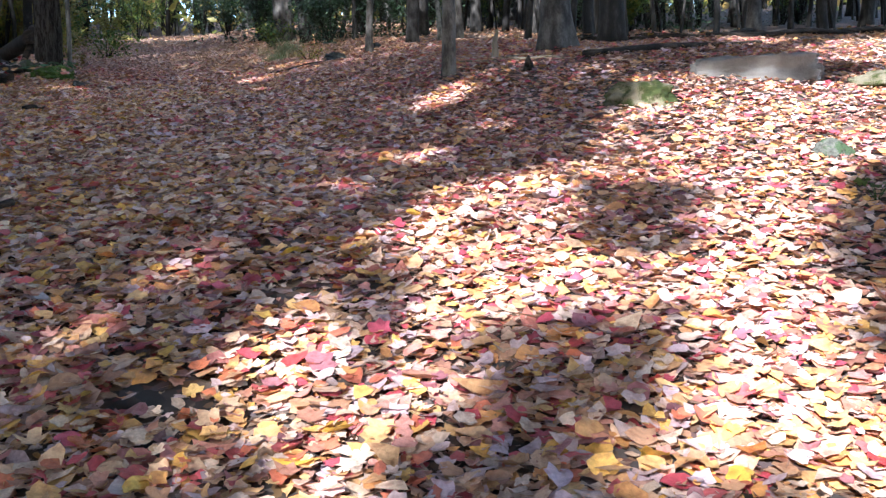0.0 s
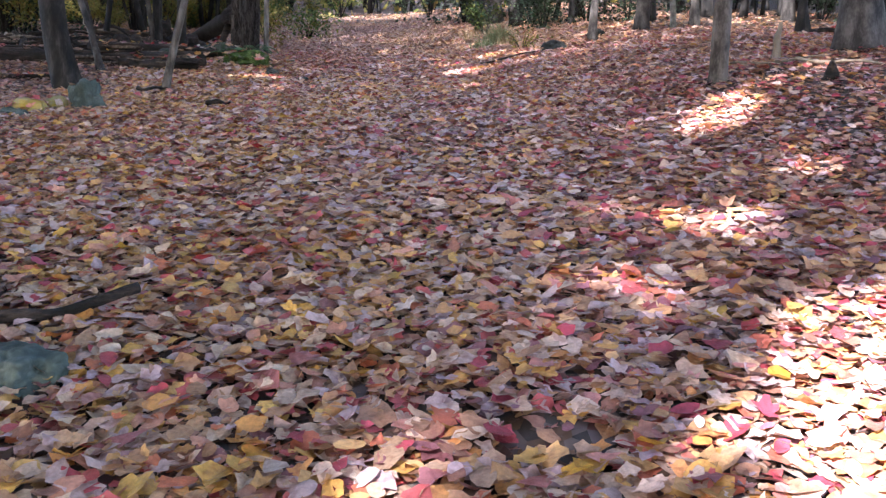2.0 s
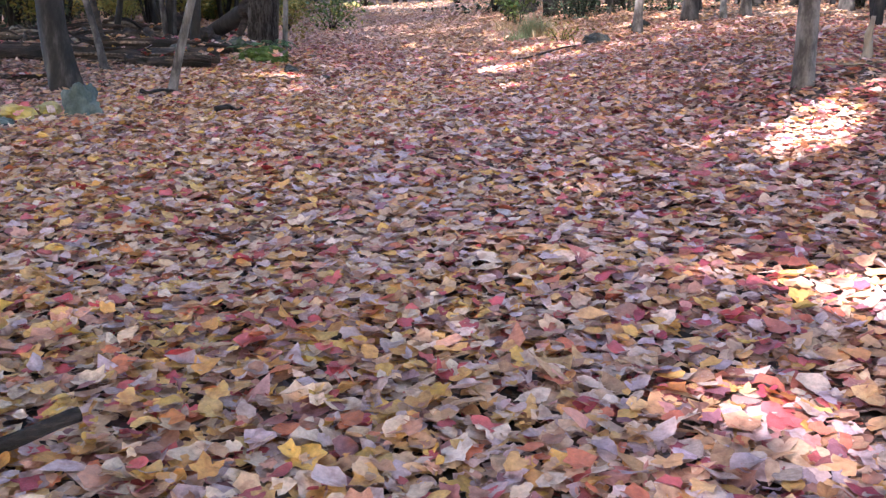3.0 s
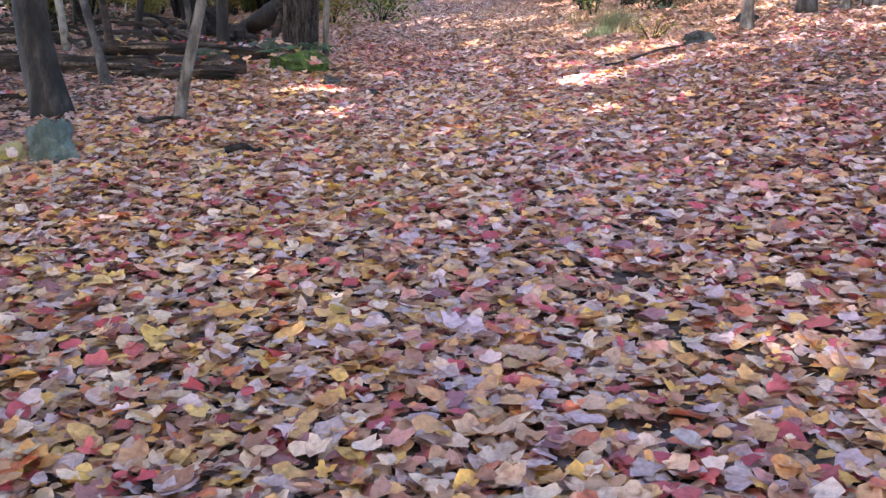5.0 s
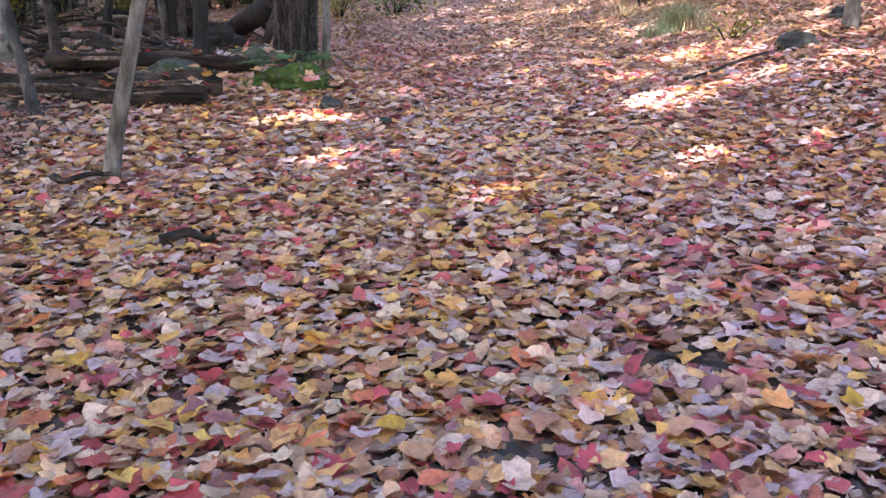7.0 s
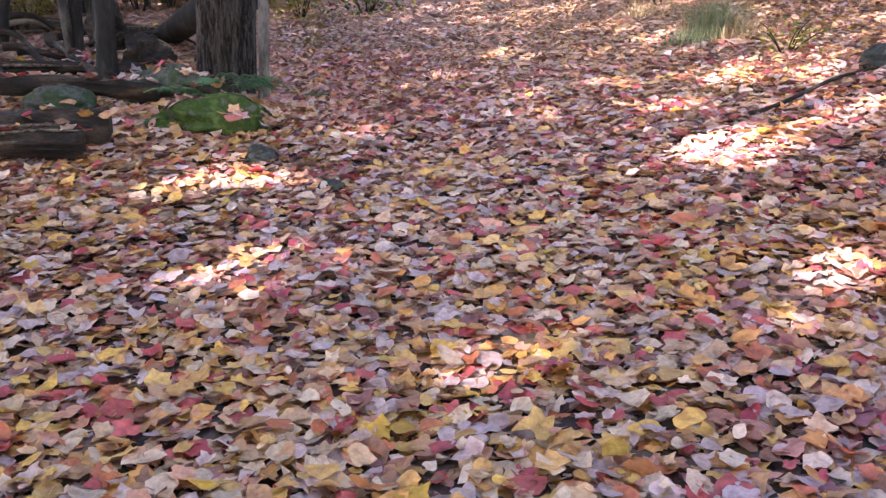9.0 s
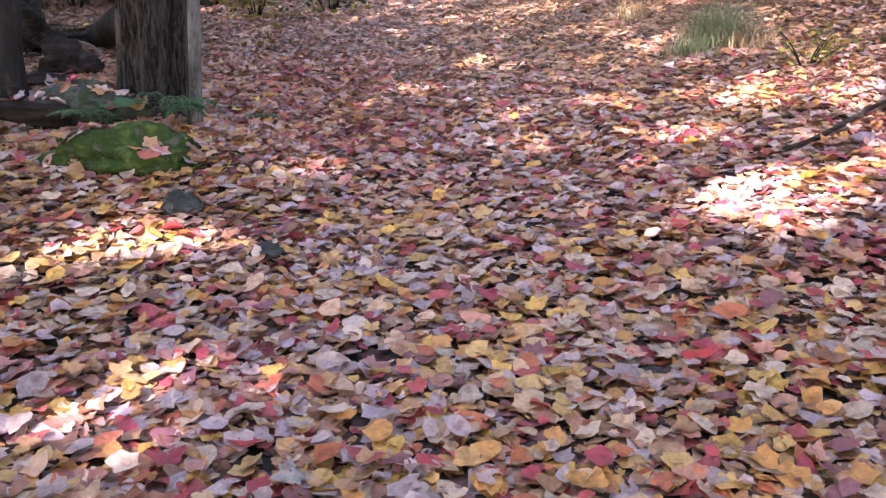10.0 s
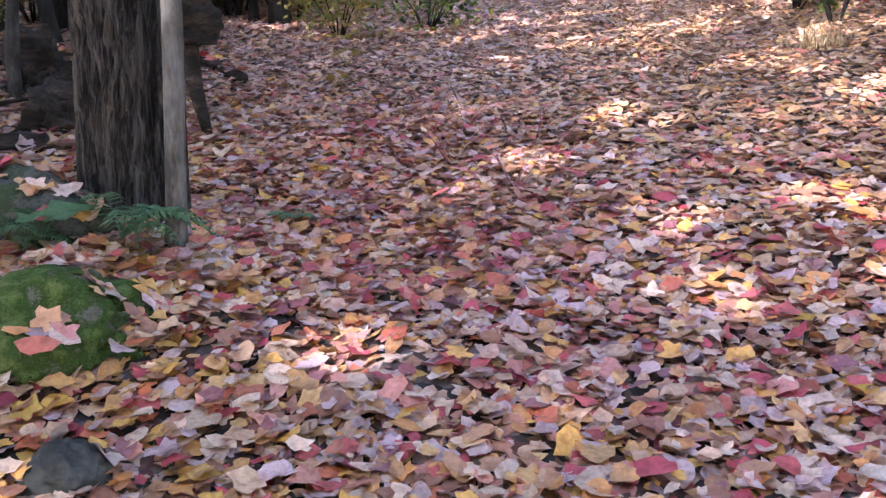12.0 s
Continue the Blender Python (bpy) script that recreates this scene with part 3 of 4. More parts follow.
# ---- woods added to shade the trail: trunks out of sight behind, crowns with gaps cut for sun patches ----
SHADE_TREES = [(-3.35, -2.1, 0.36), (-8.4, 0.2, 0.34)]
cr = random.Random(21)
for iy in range(10):
    for ix in range(10):
        px, py = -33 + ix * 4.6 + cr.uniform(-1.3, 1.3), -40 + iy * 4.3 + cr.uniform(-1.2, 1.2)
        side = px * UY - py * UX
        if abs(px + 0.3 * py) < 1.6 or py > 1.5 or -2.9 < side < 0.8 or min((px - a) ** 2 + (py - b) ** 2 for a, b, _ in SHADE_TREES) < 6:
            continue
        SHADE_TREES.append((px, py, cr.uniform(0.26, 0.42)))
for px, py in ((-12.5, 3.0), (-15.5, 6.5), (-12.0, 8.5), (-17.5, 11.0), (-9.5, 4.5), (6.0, 3.5), (7.5, 8.0), (9.0, 1.0), (-19, 3), (-22, 8), (-21, 15), (-16.5, 15.5),
               (-26, 4), (-25, 19), (11.5, 5.0), (13.5, 10.0), (10.5, 12.5), (8.5, 16.5), (14.5, 15.5), (16.0, 3.0), (-18.5, 20.5), (-28, 12), (17.5, 8.5), (19.5, 13.0), (12.5, 19.5), (17.5, 20.0), (6.5, 19.5), (21, 5)):
    SHADE_TREES.append((px, py, cr.uniform(0.28, 0.4)))
NSPOT = 260000
sx, sy = RNG.uniform(-26, 24, NSPOT), RNG.uniform(-12, 42, NSPOT)
sz = RNG.uniform(6.5, 19, NSPOT)
kept = RNG.random(NSPOT) < shade(sx, sy)
sx, sy, sz = sx[kept], sy[kept], sz[kept]
gy_w = onto(sx, sy)
gz_w = height(sx, gy_w)
# each leaf is set back along the sun's ray from the spot it shades
cx, cy, cz = sx - UX * RUN * sz, gy_w - UY * RUN * sz, gz_w + sz
bases = np.array([(a, b) for a, b, _ in SHADE_TREES])
gap2 = (cx[:, None] - bases[None, :, 0]) ** 2 + (cy[:, None] - bases[None, :, 1]) ** 2
near_tree = gap2.argmin(1)
reach = 5.2 - 0.022 * (sz - 12) ** 2
ok = gap2.min(1) < np.maximum(reach, 1.0) ** 2
for i, (bx, by, dia) in enumerate(SHADE_TREES):
    t = tree(bx, by, dia, 20.5, BARK_DARK if i % 2 else BARK_GREY_SHADED, "tall woodland tree added to shade the trail, autumn crown with gaps cut for the sun", seed=40 + i, rough=0.03, limbs=6, group="woodland trees")
    sel = ok & (near_tree == i)
    if sel.sum() > 10:
        pos = np.stack([cx[sel] - bx, cy[sel] - t.matrix_world.translation.y, cz[sel] - t.matrix_world.translation.z], -1)
        part("crown", leaf_mesh("crown", [leaves_at(pos, SHRED, RNG.uniform(0.22, 0.38, len(pos)), any_way=True)], AUTUMN), t)

# ---- far woods on both sides ----
protos = []
for i in range(6):
    protos.append(tree(-30 - i * 3, 60 + 2 * i, 0.14 + 0.07 * i, 14 + i, (BARK_DARK, BARK_DARK, BARK_GREY_SHADED, BARK_DARK, BARK_DARK, BARK_DARK)[i],
                  "woodland tree with a straight trunk and yellowing crown", seed=70 + i, rough=0.03, limbs=6, bend=0.1, crown=(AUTUMN, GREEN)[i % 2], crown_n=320, crown_size=3.4, leaf=(0.2, 0.4), group="far woodland trees"))
wr = random.Random(5)
placed = [(p.matrix_world.translation.x, p.matrix_world.translation.y) for p in protos]


def free(x, y, gap):
    return all((x - a) ** 2 + (y - b) ** 2 > gap * gap for a, b in placed)


count = 0
while count < 115:
    y = 16 + 64 * wr.random() ** 1.2
    d = wr.choice((-1, 1)) * (4.6 + 28 * wr.random() ** 1.3)
    x = d - 0.307 * y
    if y > 48:
        x = wr.uniform(-52, 26)
    if (-12.5 < x < 4 and y < 24.5) or (x > 0 and y < 16.5) or (abs(d) < 4.6 and y < 48) or not free(x, y, 1.3):
        continue
    placed.append((x, y))
    c = copy_thing(protos[wr.randrange(6)], pose(x, y, hz(x, y) - 0.08, wr.uniform(-3, 3), wr.uniform(-3, 3), wr.uniform(0, 360)))
    count += 1


slim = [tree(-26 - i, 57, 0.07 + 0.03 * i, 7 + i, (BARK_DARK, BARK_GREY_SHADED, BARK_DARK)[i], "slim woodland sapling with a bare stem", seed=90 + i, limbs=3, bend=0.12, rough=0.01, segs=10, crown=AUTUMN, crown_n=120, crown_size=1.6, group="slim woodland saplings", category="sapling") for i in range(3)]
for o in slim:
    o.name = "sapling"
count = 0
while count < 95:
    y = wr.uniform(19.5, 42)
    d = -(3.6 + 15 * wr.random()) if wr.random() < 0.6 else 5.0 + 14 * wr.random()
    x = d - 0.307 * y
    if (-9.6 < x < 3.2 and y < 25) or not free(x, y, 0.55):
        continue
    placed.append((x, y))
    copy_thing(slim[wr.randrange(3)], pose(x, y, hz(x, y) - 0.05, wr.uniform(-7, 7), wr.uniform(-7, 7), wr.uniform(0, 360)))
    count += 1
vs, fs = [], []
for i in range(330):
    y = wr.uniform(46, 105)
    x = wr.uniform(-75, 45)
    z, r0 = hz(x, y) - 0.1, wr.uniform(0.08, 0.26)
    lean_x = wr.uniform(-0.5, 0.5)
    v, f = tube([(x, y, z), (x + lean_x * 0.3, y, z + 4), (x + lean_x, y, z + 15)], [r0, r0 * 0.85, r0 * 0.3], 7)
    o = len(vs)
    vs += v
    fs += [tuple(k + o for k in q) for q in f]
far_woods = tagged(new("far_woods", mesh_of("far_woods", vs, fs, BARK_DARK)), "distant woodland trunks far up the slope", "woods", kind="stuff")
nf = 26000
fx, fy = RNG.uniform(-75, 45, nf), RNG.uniform(44, 105, nf)
fz = height(fx, fy) + RNG.random(nf) ** 1.4 * 14
tagged(new("far_foliage", leaf_mesh("far_foliage", [leaves_at(np.stack([fx, fy, fz], -1), SHRED, RNG.uniform(0.2, 0.5, nf), any_way=True)], AUTUMN)), "distant yellow and green woodland foliage", "foliage", kind="stuff")

# ---- shrubs, saplings and ferns ----
def shrub(x, y, h, w, mat, label, n=600, leaf=(0.035, 0.07), seed=0, stems=7, bark=BARK_DARK, low=0.15, category="shrub", group="", wide=1.0):
    y = float(onto(x, y))
    t = thing("shrub", x, y, hz(x, y) - 0.03, label, category, group)
    r = random.Random(seed)
    pos = []
    for i in range(stems):
        a, o = r.uniform(0, 6.3), r.uniform(0.25, 1.0)
        tip = Vector((math.cos(a) * w * o, math.sin(a) * w * o, h * r.uniform(0.55, 1.0)))
        pts = [Vector((math.cos(a) * 0.04, math.sin(a) * 0.04, 0)).lerp(tip, s) + Vector((0, 0, 0.18 * h * math.sin(s * 3.1))) for s in (0, 0.3, 0.6, 0.8, 1.0)]
        part("stem", mesh_of("stem", *tube(pts, [0.016 * (h ** 0.5) * (1 - 0.8 * s) for s in (0, 0.3, 0.6, 0.8, 1.0)], 6), bark), t)
        for k in range(n // stems):
            s = r.uniform(low, 1.0)
            j = min(3, int(s * 4))
            p = pts[j].lerp(pts[j + 1], s * 4 - j)
            sp = wide * (0.05 + 0.16 * w * (s if wide == 1.0 else max(0.3, 1 - s)))
            pos.append((p.x + r.gauss(0, sp), p.y + r.gauss(0, sp), max(0.03, p.z + r.gauss(0, sp * 0.7))))
    pos = np.array(pos)
    part("leaves", leaf_mesh("leaves", [leaves_at(pos, SHRED, RNG.uniform(leaf[0], leaf[1], len(pos)), tilt=0.8)], mat), t)
    return t


def fern(x, y, fronds, length, label, seed=0, mat=FERN, rise=0.6, lift=0.0, spread=6.28, face=0.0):
    """Arching fronds, each a stalk with two rows of tapering leaflets."""
    y = float(onto(x, y))
    t = thing("fern", x, y, hz(x, y) + lift, label, "fern")
    r = random.Random(seed)
    for i in range(fronds):
        a = face + spread * (i + r.uniform(-0.3, 0.3)) / fronds
        ln, up = length * r.uniform(0.75, 1.1), rise * r.uniform(0.7, 1.2)
        dirv, side = Vector((math.cos(a), math.sin(a), 0)), Vector((-math.sin(a), math.cos(a), 0))
        spine = [dirv * ln * s + Vector((0, 0, ln * up * (1.6 * s - 1.5 * s * s))) for s in [k / 16 for k in range(17)]]
        verts, faces = tube(spine, [0.003] * 17, 4)
        for k in range(2, 17):
            wd = ln * 0.24 * math.sin(math.pi * min(1, (k / 16) ** 0.7)) + 0.006
            for sg in (-1, 1):
                b0, b1 = spine[k] - dirv * ln * 0.028, spine[k] + dirv * ln * 0.028
                tip = spine[k] + side * sg * wd + dirv * wd * 0.35 - Vector((0, 0, wd * r.uniform(0.1, 0.4)))
                mid = (b0 + b1) / 2 + side * sg * wd * 0.5 + Vector((0, 0, 0.01))
                o = len(verts)
                verts += [b0, mid - dirv * ln * 0.028, tip, mid + dirv * ln * 0.034, b1]
                faces += [(o, o + 1, o + 3, o + 4), (o + 1, o + 2, o + 3)]
        part("frond", mesh_of("frond", verts, faces, mat), t)
    return t


shrub(-4.45, 26.2, 0.9, 0.65, GREEN, "light green low shrub at the edge of the trail", n=420, seed=1)
shrub(-4.9, 27.6, 0.8, 0.6, DARKGREEN, "dark green seedling at the edge of the trail", n=420, seed=2)
for bx, by, bh, bw in ((-2.9, 25.6, 1.5, 1.0), (-1.9, 26.4, 1.9, 1.1), (-3.4, 27.6, 1.7, 1.0), (-0.9, 27.0, 2.2, 1.2)):
    shrub(bx, by, bh, bw, DARKGREEN, "dark glossy evergreen shrub at the edge of the woods", n=2200, seed=int(50 + by * 3), low=0.0, wide=1.8, group="evergreen shrubs")


def grass(x, y, n, h, label, mat, seed):
    """A tuft of thin arching blades."""
    y = float(onto(x, y))
    t = thing("grass_tuft", x, y, hz(x, y), label, "grass")
    r = random.Random(seed)
    verts, faces = [], []
    for i in range(n):
        a, ln, out = r.uniform(0, 6.3), h * r.uniform(0.4, 1.1), r.uniform(0.4, 1.2)
        p0 = Vector((r.gauss(0, 0.14), r.gauss(0, 0.14), -0.01))
        dv_, sd = Vector((math.cos(a), math.sin(a), 0)), Vector((-math.sin(a), math.cos(a), 0)) * 0.006
        o = len(verts)
        for s in (0, 0.4, 0.75, 1.0):
            p = p0 + dv_ * ln * out * s * s + Vector((0, 0, ln * (s - 0.35 * out * s * s)))
            verts += [p - sd * (1.05 - s), p + sd * (1.05 - s)]
        for k in range(3):
            faces.append((o + 2 * k, o + 2 * k + 1, o + 2 * k + 3, o + 2 * k + 2))
    part("tuft", mesh_of("tuft", verts, faces, mat), t)
    return t


PALEGREEN = leafy("pale_grass", [(0.0, (0.24, 0.32, 0.16)), (0.4, (0.32, 0.38, 0.20)), (0.8, (0.40, 0.40, 0.24))], through_light=0.35)
grass(-3.58, 22.5, 480, 0.68, "pale green feathery grass tuft beside the trail", PALEGREEN, 1)
grass(-3.85, 22.2, 220, 0.32, "pale green and straw grass tuft beside the trail", PALEGREEN, 9)
grass(-3.3, 22.2, 180, 0.4, "dry straw-coloured grass tuft beside the trail", STRAW, 2)
grass(-3.75, 22.9, 150, 0.45, "dry straw-coloured grass tuft beside the trail", STRAW, 3)
grass(-4.6, 24.8, 150, 0.45, "dry grass tuft at the edge of the trail", STRAW, 4)
shrub(-9.5, 27.0, 0.9, 0.8, GREEN, "green leafy shrub along the edge of the trail", n=900, seed=3, low=0.0, wide=2.2)
shrub(-10.1, 25.6, 0.7, 0.7, AUTUMN, "low yellowing shrub along the edge of the trail", n=700, seed=4, low=0.0, wide=2.2)
shrub(-2.9, 21.2, 0.35, 0.5, AUTUMN, "low brown seedling among the leaves", n=120, seed=5, leaf=(0.03, 0.05))
ur = random.Random(9)
under = [shrub(-36 - 2 * i, 58, 1.0 + 0.35 * i, 0.8 + 0.2 * i, (GREEN, AUTUMN, DARKGREEN, GREEN)[i], ("green undergrowth shrub in the woods", "yellowing undergrowth shrub in the woods", "dark evergreen shrub in the woods", "tall green understory shrub in the woods")[i],
               n=1500, leaf=(0.035, 0.07), seed=20 + i, stems=7, group="undergrowth shrubs") for i in range(4)]
under.append(shrub(-46, 60, 4.2, 1.5, DARKGREEN, "young dark evergreen tree in the woods", n=3000, leaf=(0.035, 0.075), seed=31, stems=9, group="undergrowth shrubs", low=0.0, wide=2.2))
under.append(shrub(-50, 60, 3.6, 1.4, AUTUMN, "sapling with yellow-green autumn leaves in the woods", n=1100, leaf=(0.045, 0.085), seed=32, stems=6, group="undergrowth shrubs", low=0.25))
count = 0
while count < 220:
    y = 20 + 45 * ur.random() ** 1.1
    d = ur.choice((-1, 1)) * (3.4 + 16 * ur.random() ** 1.4)
    if y > 42:
        d = ur.uniform(-24, 24)
    x = d - 0.307 * y
    if (y < 26 and -12 < x < 3.5) or (y < 23.5 and d > 0) or not free(x, y, 0.5):
        continue
    if d > 0 and ur.random() < 0.35:
        count += 1
        continue
    pick = ur.choice((2, 4, 4, 3, 0)) if d > 0 else ur.choice((0, 1, 5, 3, 5, 4))
    sc = ur.uniform(0.8, 1.5)
    c = copy_thing(under[pick], pose(x, y, hz(x, y) - 0.05, 0, 0, ur.uniform(0, 360)))
    c.scale = (sc, sc, sc)
    count += 1

for i in range(110):
    y = ur.uniform(23.5, 48)
    x = -3.3 - 7.5 * ur.random() ** 1.5 - 0.307 * y
    if x > -12 and y < 26:
        continue
    c = copy_thing(under[(1, 0, 1, 5)[i % 4]], pose(x, y, hz(x, y) - 0.05, 0, 0, ur.uniform(0, 360)))
    sc = ur.uniform(0.6, 1.1)
    c.scale = (sc, sc, sc)
for i in range(110):
    x, y = ur.uniform(0.5, 19), ur.uniform(16.5, 36)
    if free(x, y, 0.7) and x + 0.307 * y > 6.2:
        placed.append((x, y))
        copy_thing((slim[0], slim[2], protos[0], protos[1], slim[2], protos[3])[i % 6], pose(x, y, hz(x, y) - 0.08, ur.uniform(-4, 4), ur.uniform(-4, 4), ur.uniform(0, 360)))
for i in range(16):
    x, y = ur.uniform(2.6, 15), ur.uniform(23, 31)
    if free(x, y, 0.6) and x + 0.307 * y > 7.4:
        c = copy_thing(under[4 if i % 3 else 2], pose(x, y, hz(x, y) - 0.05, 0, 0, ur.uniform(0, 360)))
        sc = ur.uniform(0.7, 1.2)
        c.scale = (sc, sc, sc)
for i in range(70):
    y = ur.uniform(21.5, 42)
    x = -3.0 - 2.2 * ur.random() ** 1.4 - 0.307 * y
    if y < 26.5 or not free(x, y, 0.4):
        continue
    c = copy_thing(under[(1, 0, 1, 3)[i % 4]], pose(x, y, hz(x, y) - 0.05, 0, 0, ur.uniform(0, 360)))
    sc = ur.uniform(0.4, 0.75)
    c.scale = (sc, sc, 0.8 * sc)
for i in range(6):
    x, y = ur.uniform(-16, -11), ur.uniform(21, 27)
    if free(x, y, 0.5):
        c = copy_thing(under[(0, 1, 5, 1)[i % 4]], pose(x, y, hz(x, y) - 0.05, 0, 0, ur.uniform(0, 360)))
        sc = ur.uniform(0.35, 0.7)
        c.scale = (sc, sc, sc)
fern(-7.28, 18.14, 8, 0.38, "green fern with drooping fronds at the foot of the big tree", seed=1, rise=0.8, lift=0.08, face=-0.6, spread=3.6)
fern(-7.78, 18.12, 4, 0.26, "small broad green fern behind the mossy boulder", seed=2, rise=0.4, lift=0.05, face=-1.0, spread=3.0)
fern(-7.05, 19.15, 4, 0.15, "small bright fern among the fallen leaves", seed=3, rise=0.5, lift=0.06)
fern(-7.82, 18.05, 5, 0.3, "green fern behind the mossy stones", seed=4, rise=0.5, lift=0.1)


def seedling(x, y, n, size, h, label, mat, seed):
    """Broad leaves on thin stalks."""
    y = float(onto(x, y))
    t = thing("seedling", x, y, hz(x, y), label, "plant")
    r = random.Random(seed)
    for i in range(n):
        a = i * 2.4 + r.random()
        tip = Vector((math.cos(a) * h * 0.7, math.sin(a) * h * 0.7, h * r.uniform(0.7, 1.1)))
        part("stalk", mesh_of("stalk", *tube([(0, 0, 0), tip * 0.6 + Vector((0, 0, 0.02)), tip], [0.004, 0.003, 0.002], 5), mat), t)
        part("leaf", leaf_mesh("leaf", [leaves_at(np.array([tip]), MAPLE, np.array([size * r.uniform(0.8, 1.1)]), tilt=0.35, curl=0.2)], mat), t)
    return t


seedling(-7.72, 18.12, 4, 0.13, 0.17, "broad-leaved green seedling behind the mossy boulder", FERN, 1)
seedling(2.75, 5.7, 6, 0.06, 0.14, "low dark green plant among the leaves on the bank", GREEN, 7)
seedling(3.0, 5.2, 5, 0.06, 0.12, "low dark green plant among the leaves on the bank", GREEN, 8)
seedling(-9.0, 23.6, 5, 0.08, 0.16, "pale yellow-green seedling on the woodland floor", AUTUMN, 3)
seedling(-8.6, 22.6, 4, 0.07, 0.14, "yellow-green seedling on the woodland floor", AUTUMN, 4)

for i, (sx_, sy_) in enumerate(((-6.75, 20.6), (-6.4, 21.3), (-7.0, 21.6), (-6.2, 20.2), (-7.5, 22.4), (-5.6, 23.5))):
    seedling(sx_, sy_, 5, 0.03, 0.26, "thin reddish seedling standing in the fallen leaves", DULL, 40 + i)
# dead wood in the shade beyond the bank
dw = random.Random(23)
DEADWOOD = [((x, y), (x + dw.uniform(0.8, 2.4), y + dw.uniform(-0.8, 0.8)), dw.uniform(0.03, 0.09)) for x, y in [(dw.uniform(1.5, 11), dw.uniform(15.5, 23)) for i in range(24)]]

# ---- stones ----
stone("rock", -7.17, 17.50, 0.46, 0.33, 0.18, MOSSROCK, "mossy green boulder half buried in leaves", 5.3, rz=25, lift=-0.04, rough=0.36)
stone("rock", -8.12, 18.40, 0.56, 0.28, 0.27, GREYMOSS, "grey mossy boulder behind the green one", 4.1, rz=-10)
stone("rock", -6.55, 16.95, 0.12, 0.10, 0.09, DARKROCK, "small damp dark stone in the leaves", 7.7, rz=40)
stone("rock", -7.02, 12.32, 0.20, 0.17, 0.30, ROCK, "grey-green angular stone beside the trail", 2.6, rz=35, boxy=0.45, rough=0.42)
stone("rock", -7.55, 12.0, 0.24, 0.17, 0.15, YELLOWROCK, "pale yellow lichen-covered stone", 9.1)
stone("rock", -7.38, 12.3, 0.16, 0.12, 0.13, YELLOWROCK, "small yellow lichen-covered stone", 3.3)
stone("rock", -7.45, 11.6, 0.16, 0.12, 0.08, ROCK, "low grey stone beside the yellow ones", 21.2)
stone("rock", -2.93, 5.28, 0.19, 0.13, 0.10, ROCK, "flat grey stone at the foot of a tree", 5.2, rz=-25, boxy=0.75)
stone("rock", 2.1, 9.6, 0.36, 0.22, 0.20, OLIVEMOSS, "low mossy boulder on the sunny bank", 6.4, rz=-15)
stone("rock", 3.0, 7.05, 0.15, 0.13, 0.11, GREYMOSS, "small moss-covered lump among the leaves", 8.4)
stone("rock", 4.7, 9.9, 0.35, 0.25, 0.12, OLIVEMOSS, "low mossy stone on the sunny bank", 11.4)
stone("stone_slab", 3.52, 10.35, 0.76, 0.20, 0.23, SLAB, "long squared grey stone slab on the sunny bank", 12.2, rz=-18, boxy=0.92)
stone("rock", -2.15, 19.95, 0.26, 0.18, 0.16, DARKROCK, "grey stone in the leaves by the bank", 13.2, rz=25)
stone("rock", -1.5, 21.9, 0.2, 0.15, 0.13, DARKROCK, "dark stone in the leaves by the bank", 14.7)
stone("rock", -5.82, 16.5, 0.09, 0.07, 0.07, DARKROCK, "small dark stone in the trail", 15.9)
stone("rock", -8.75, 17.75, 0.3, 0.22, 0.2, GREYMOSS, "mossy stone among the rotten logs", 17.9)

for sx_, sy_, w_s, h_s, sd in ((-9.5, 20.2, 0.24, 0.22, 18.8), (-10.6, 21.2, 0.34, 0.34, 22.3), (-9.75, 17.7, 0.26, 0.26, 23.8)):
    stone("rotten_stump", sx_, sy_, w_s, w_s * 0.7, h_s, DEAD, "crumbling dark rotten stump on the shaded woodland floor", sd, rz=sd * 40, rough=0.75, category="stump")

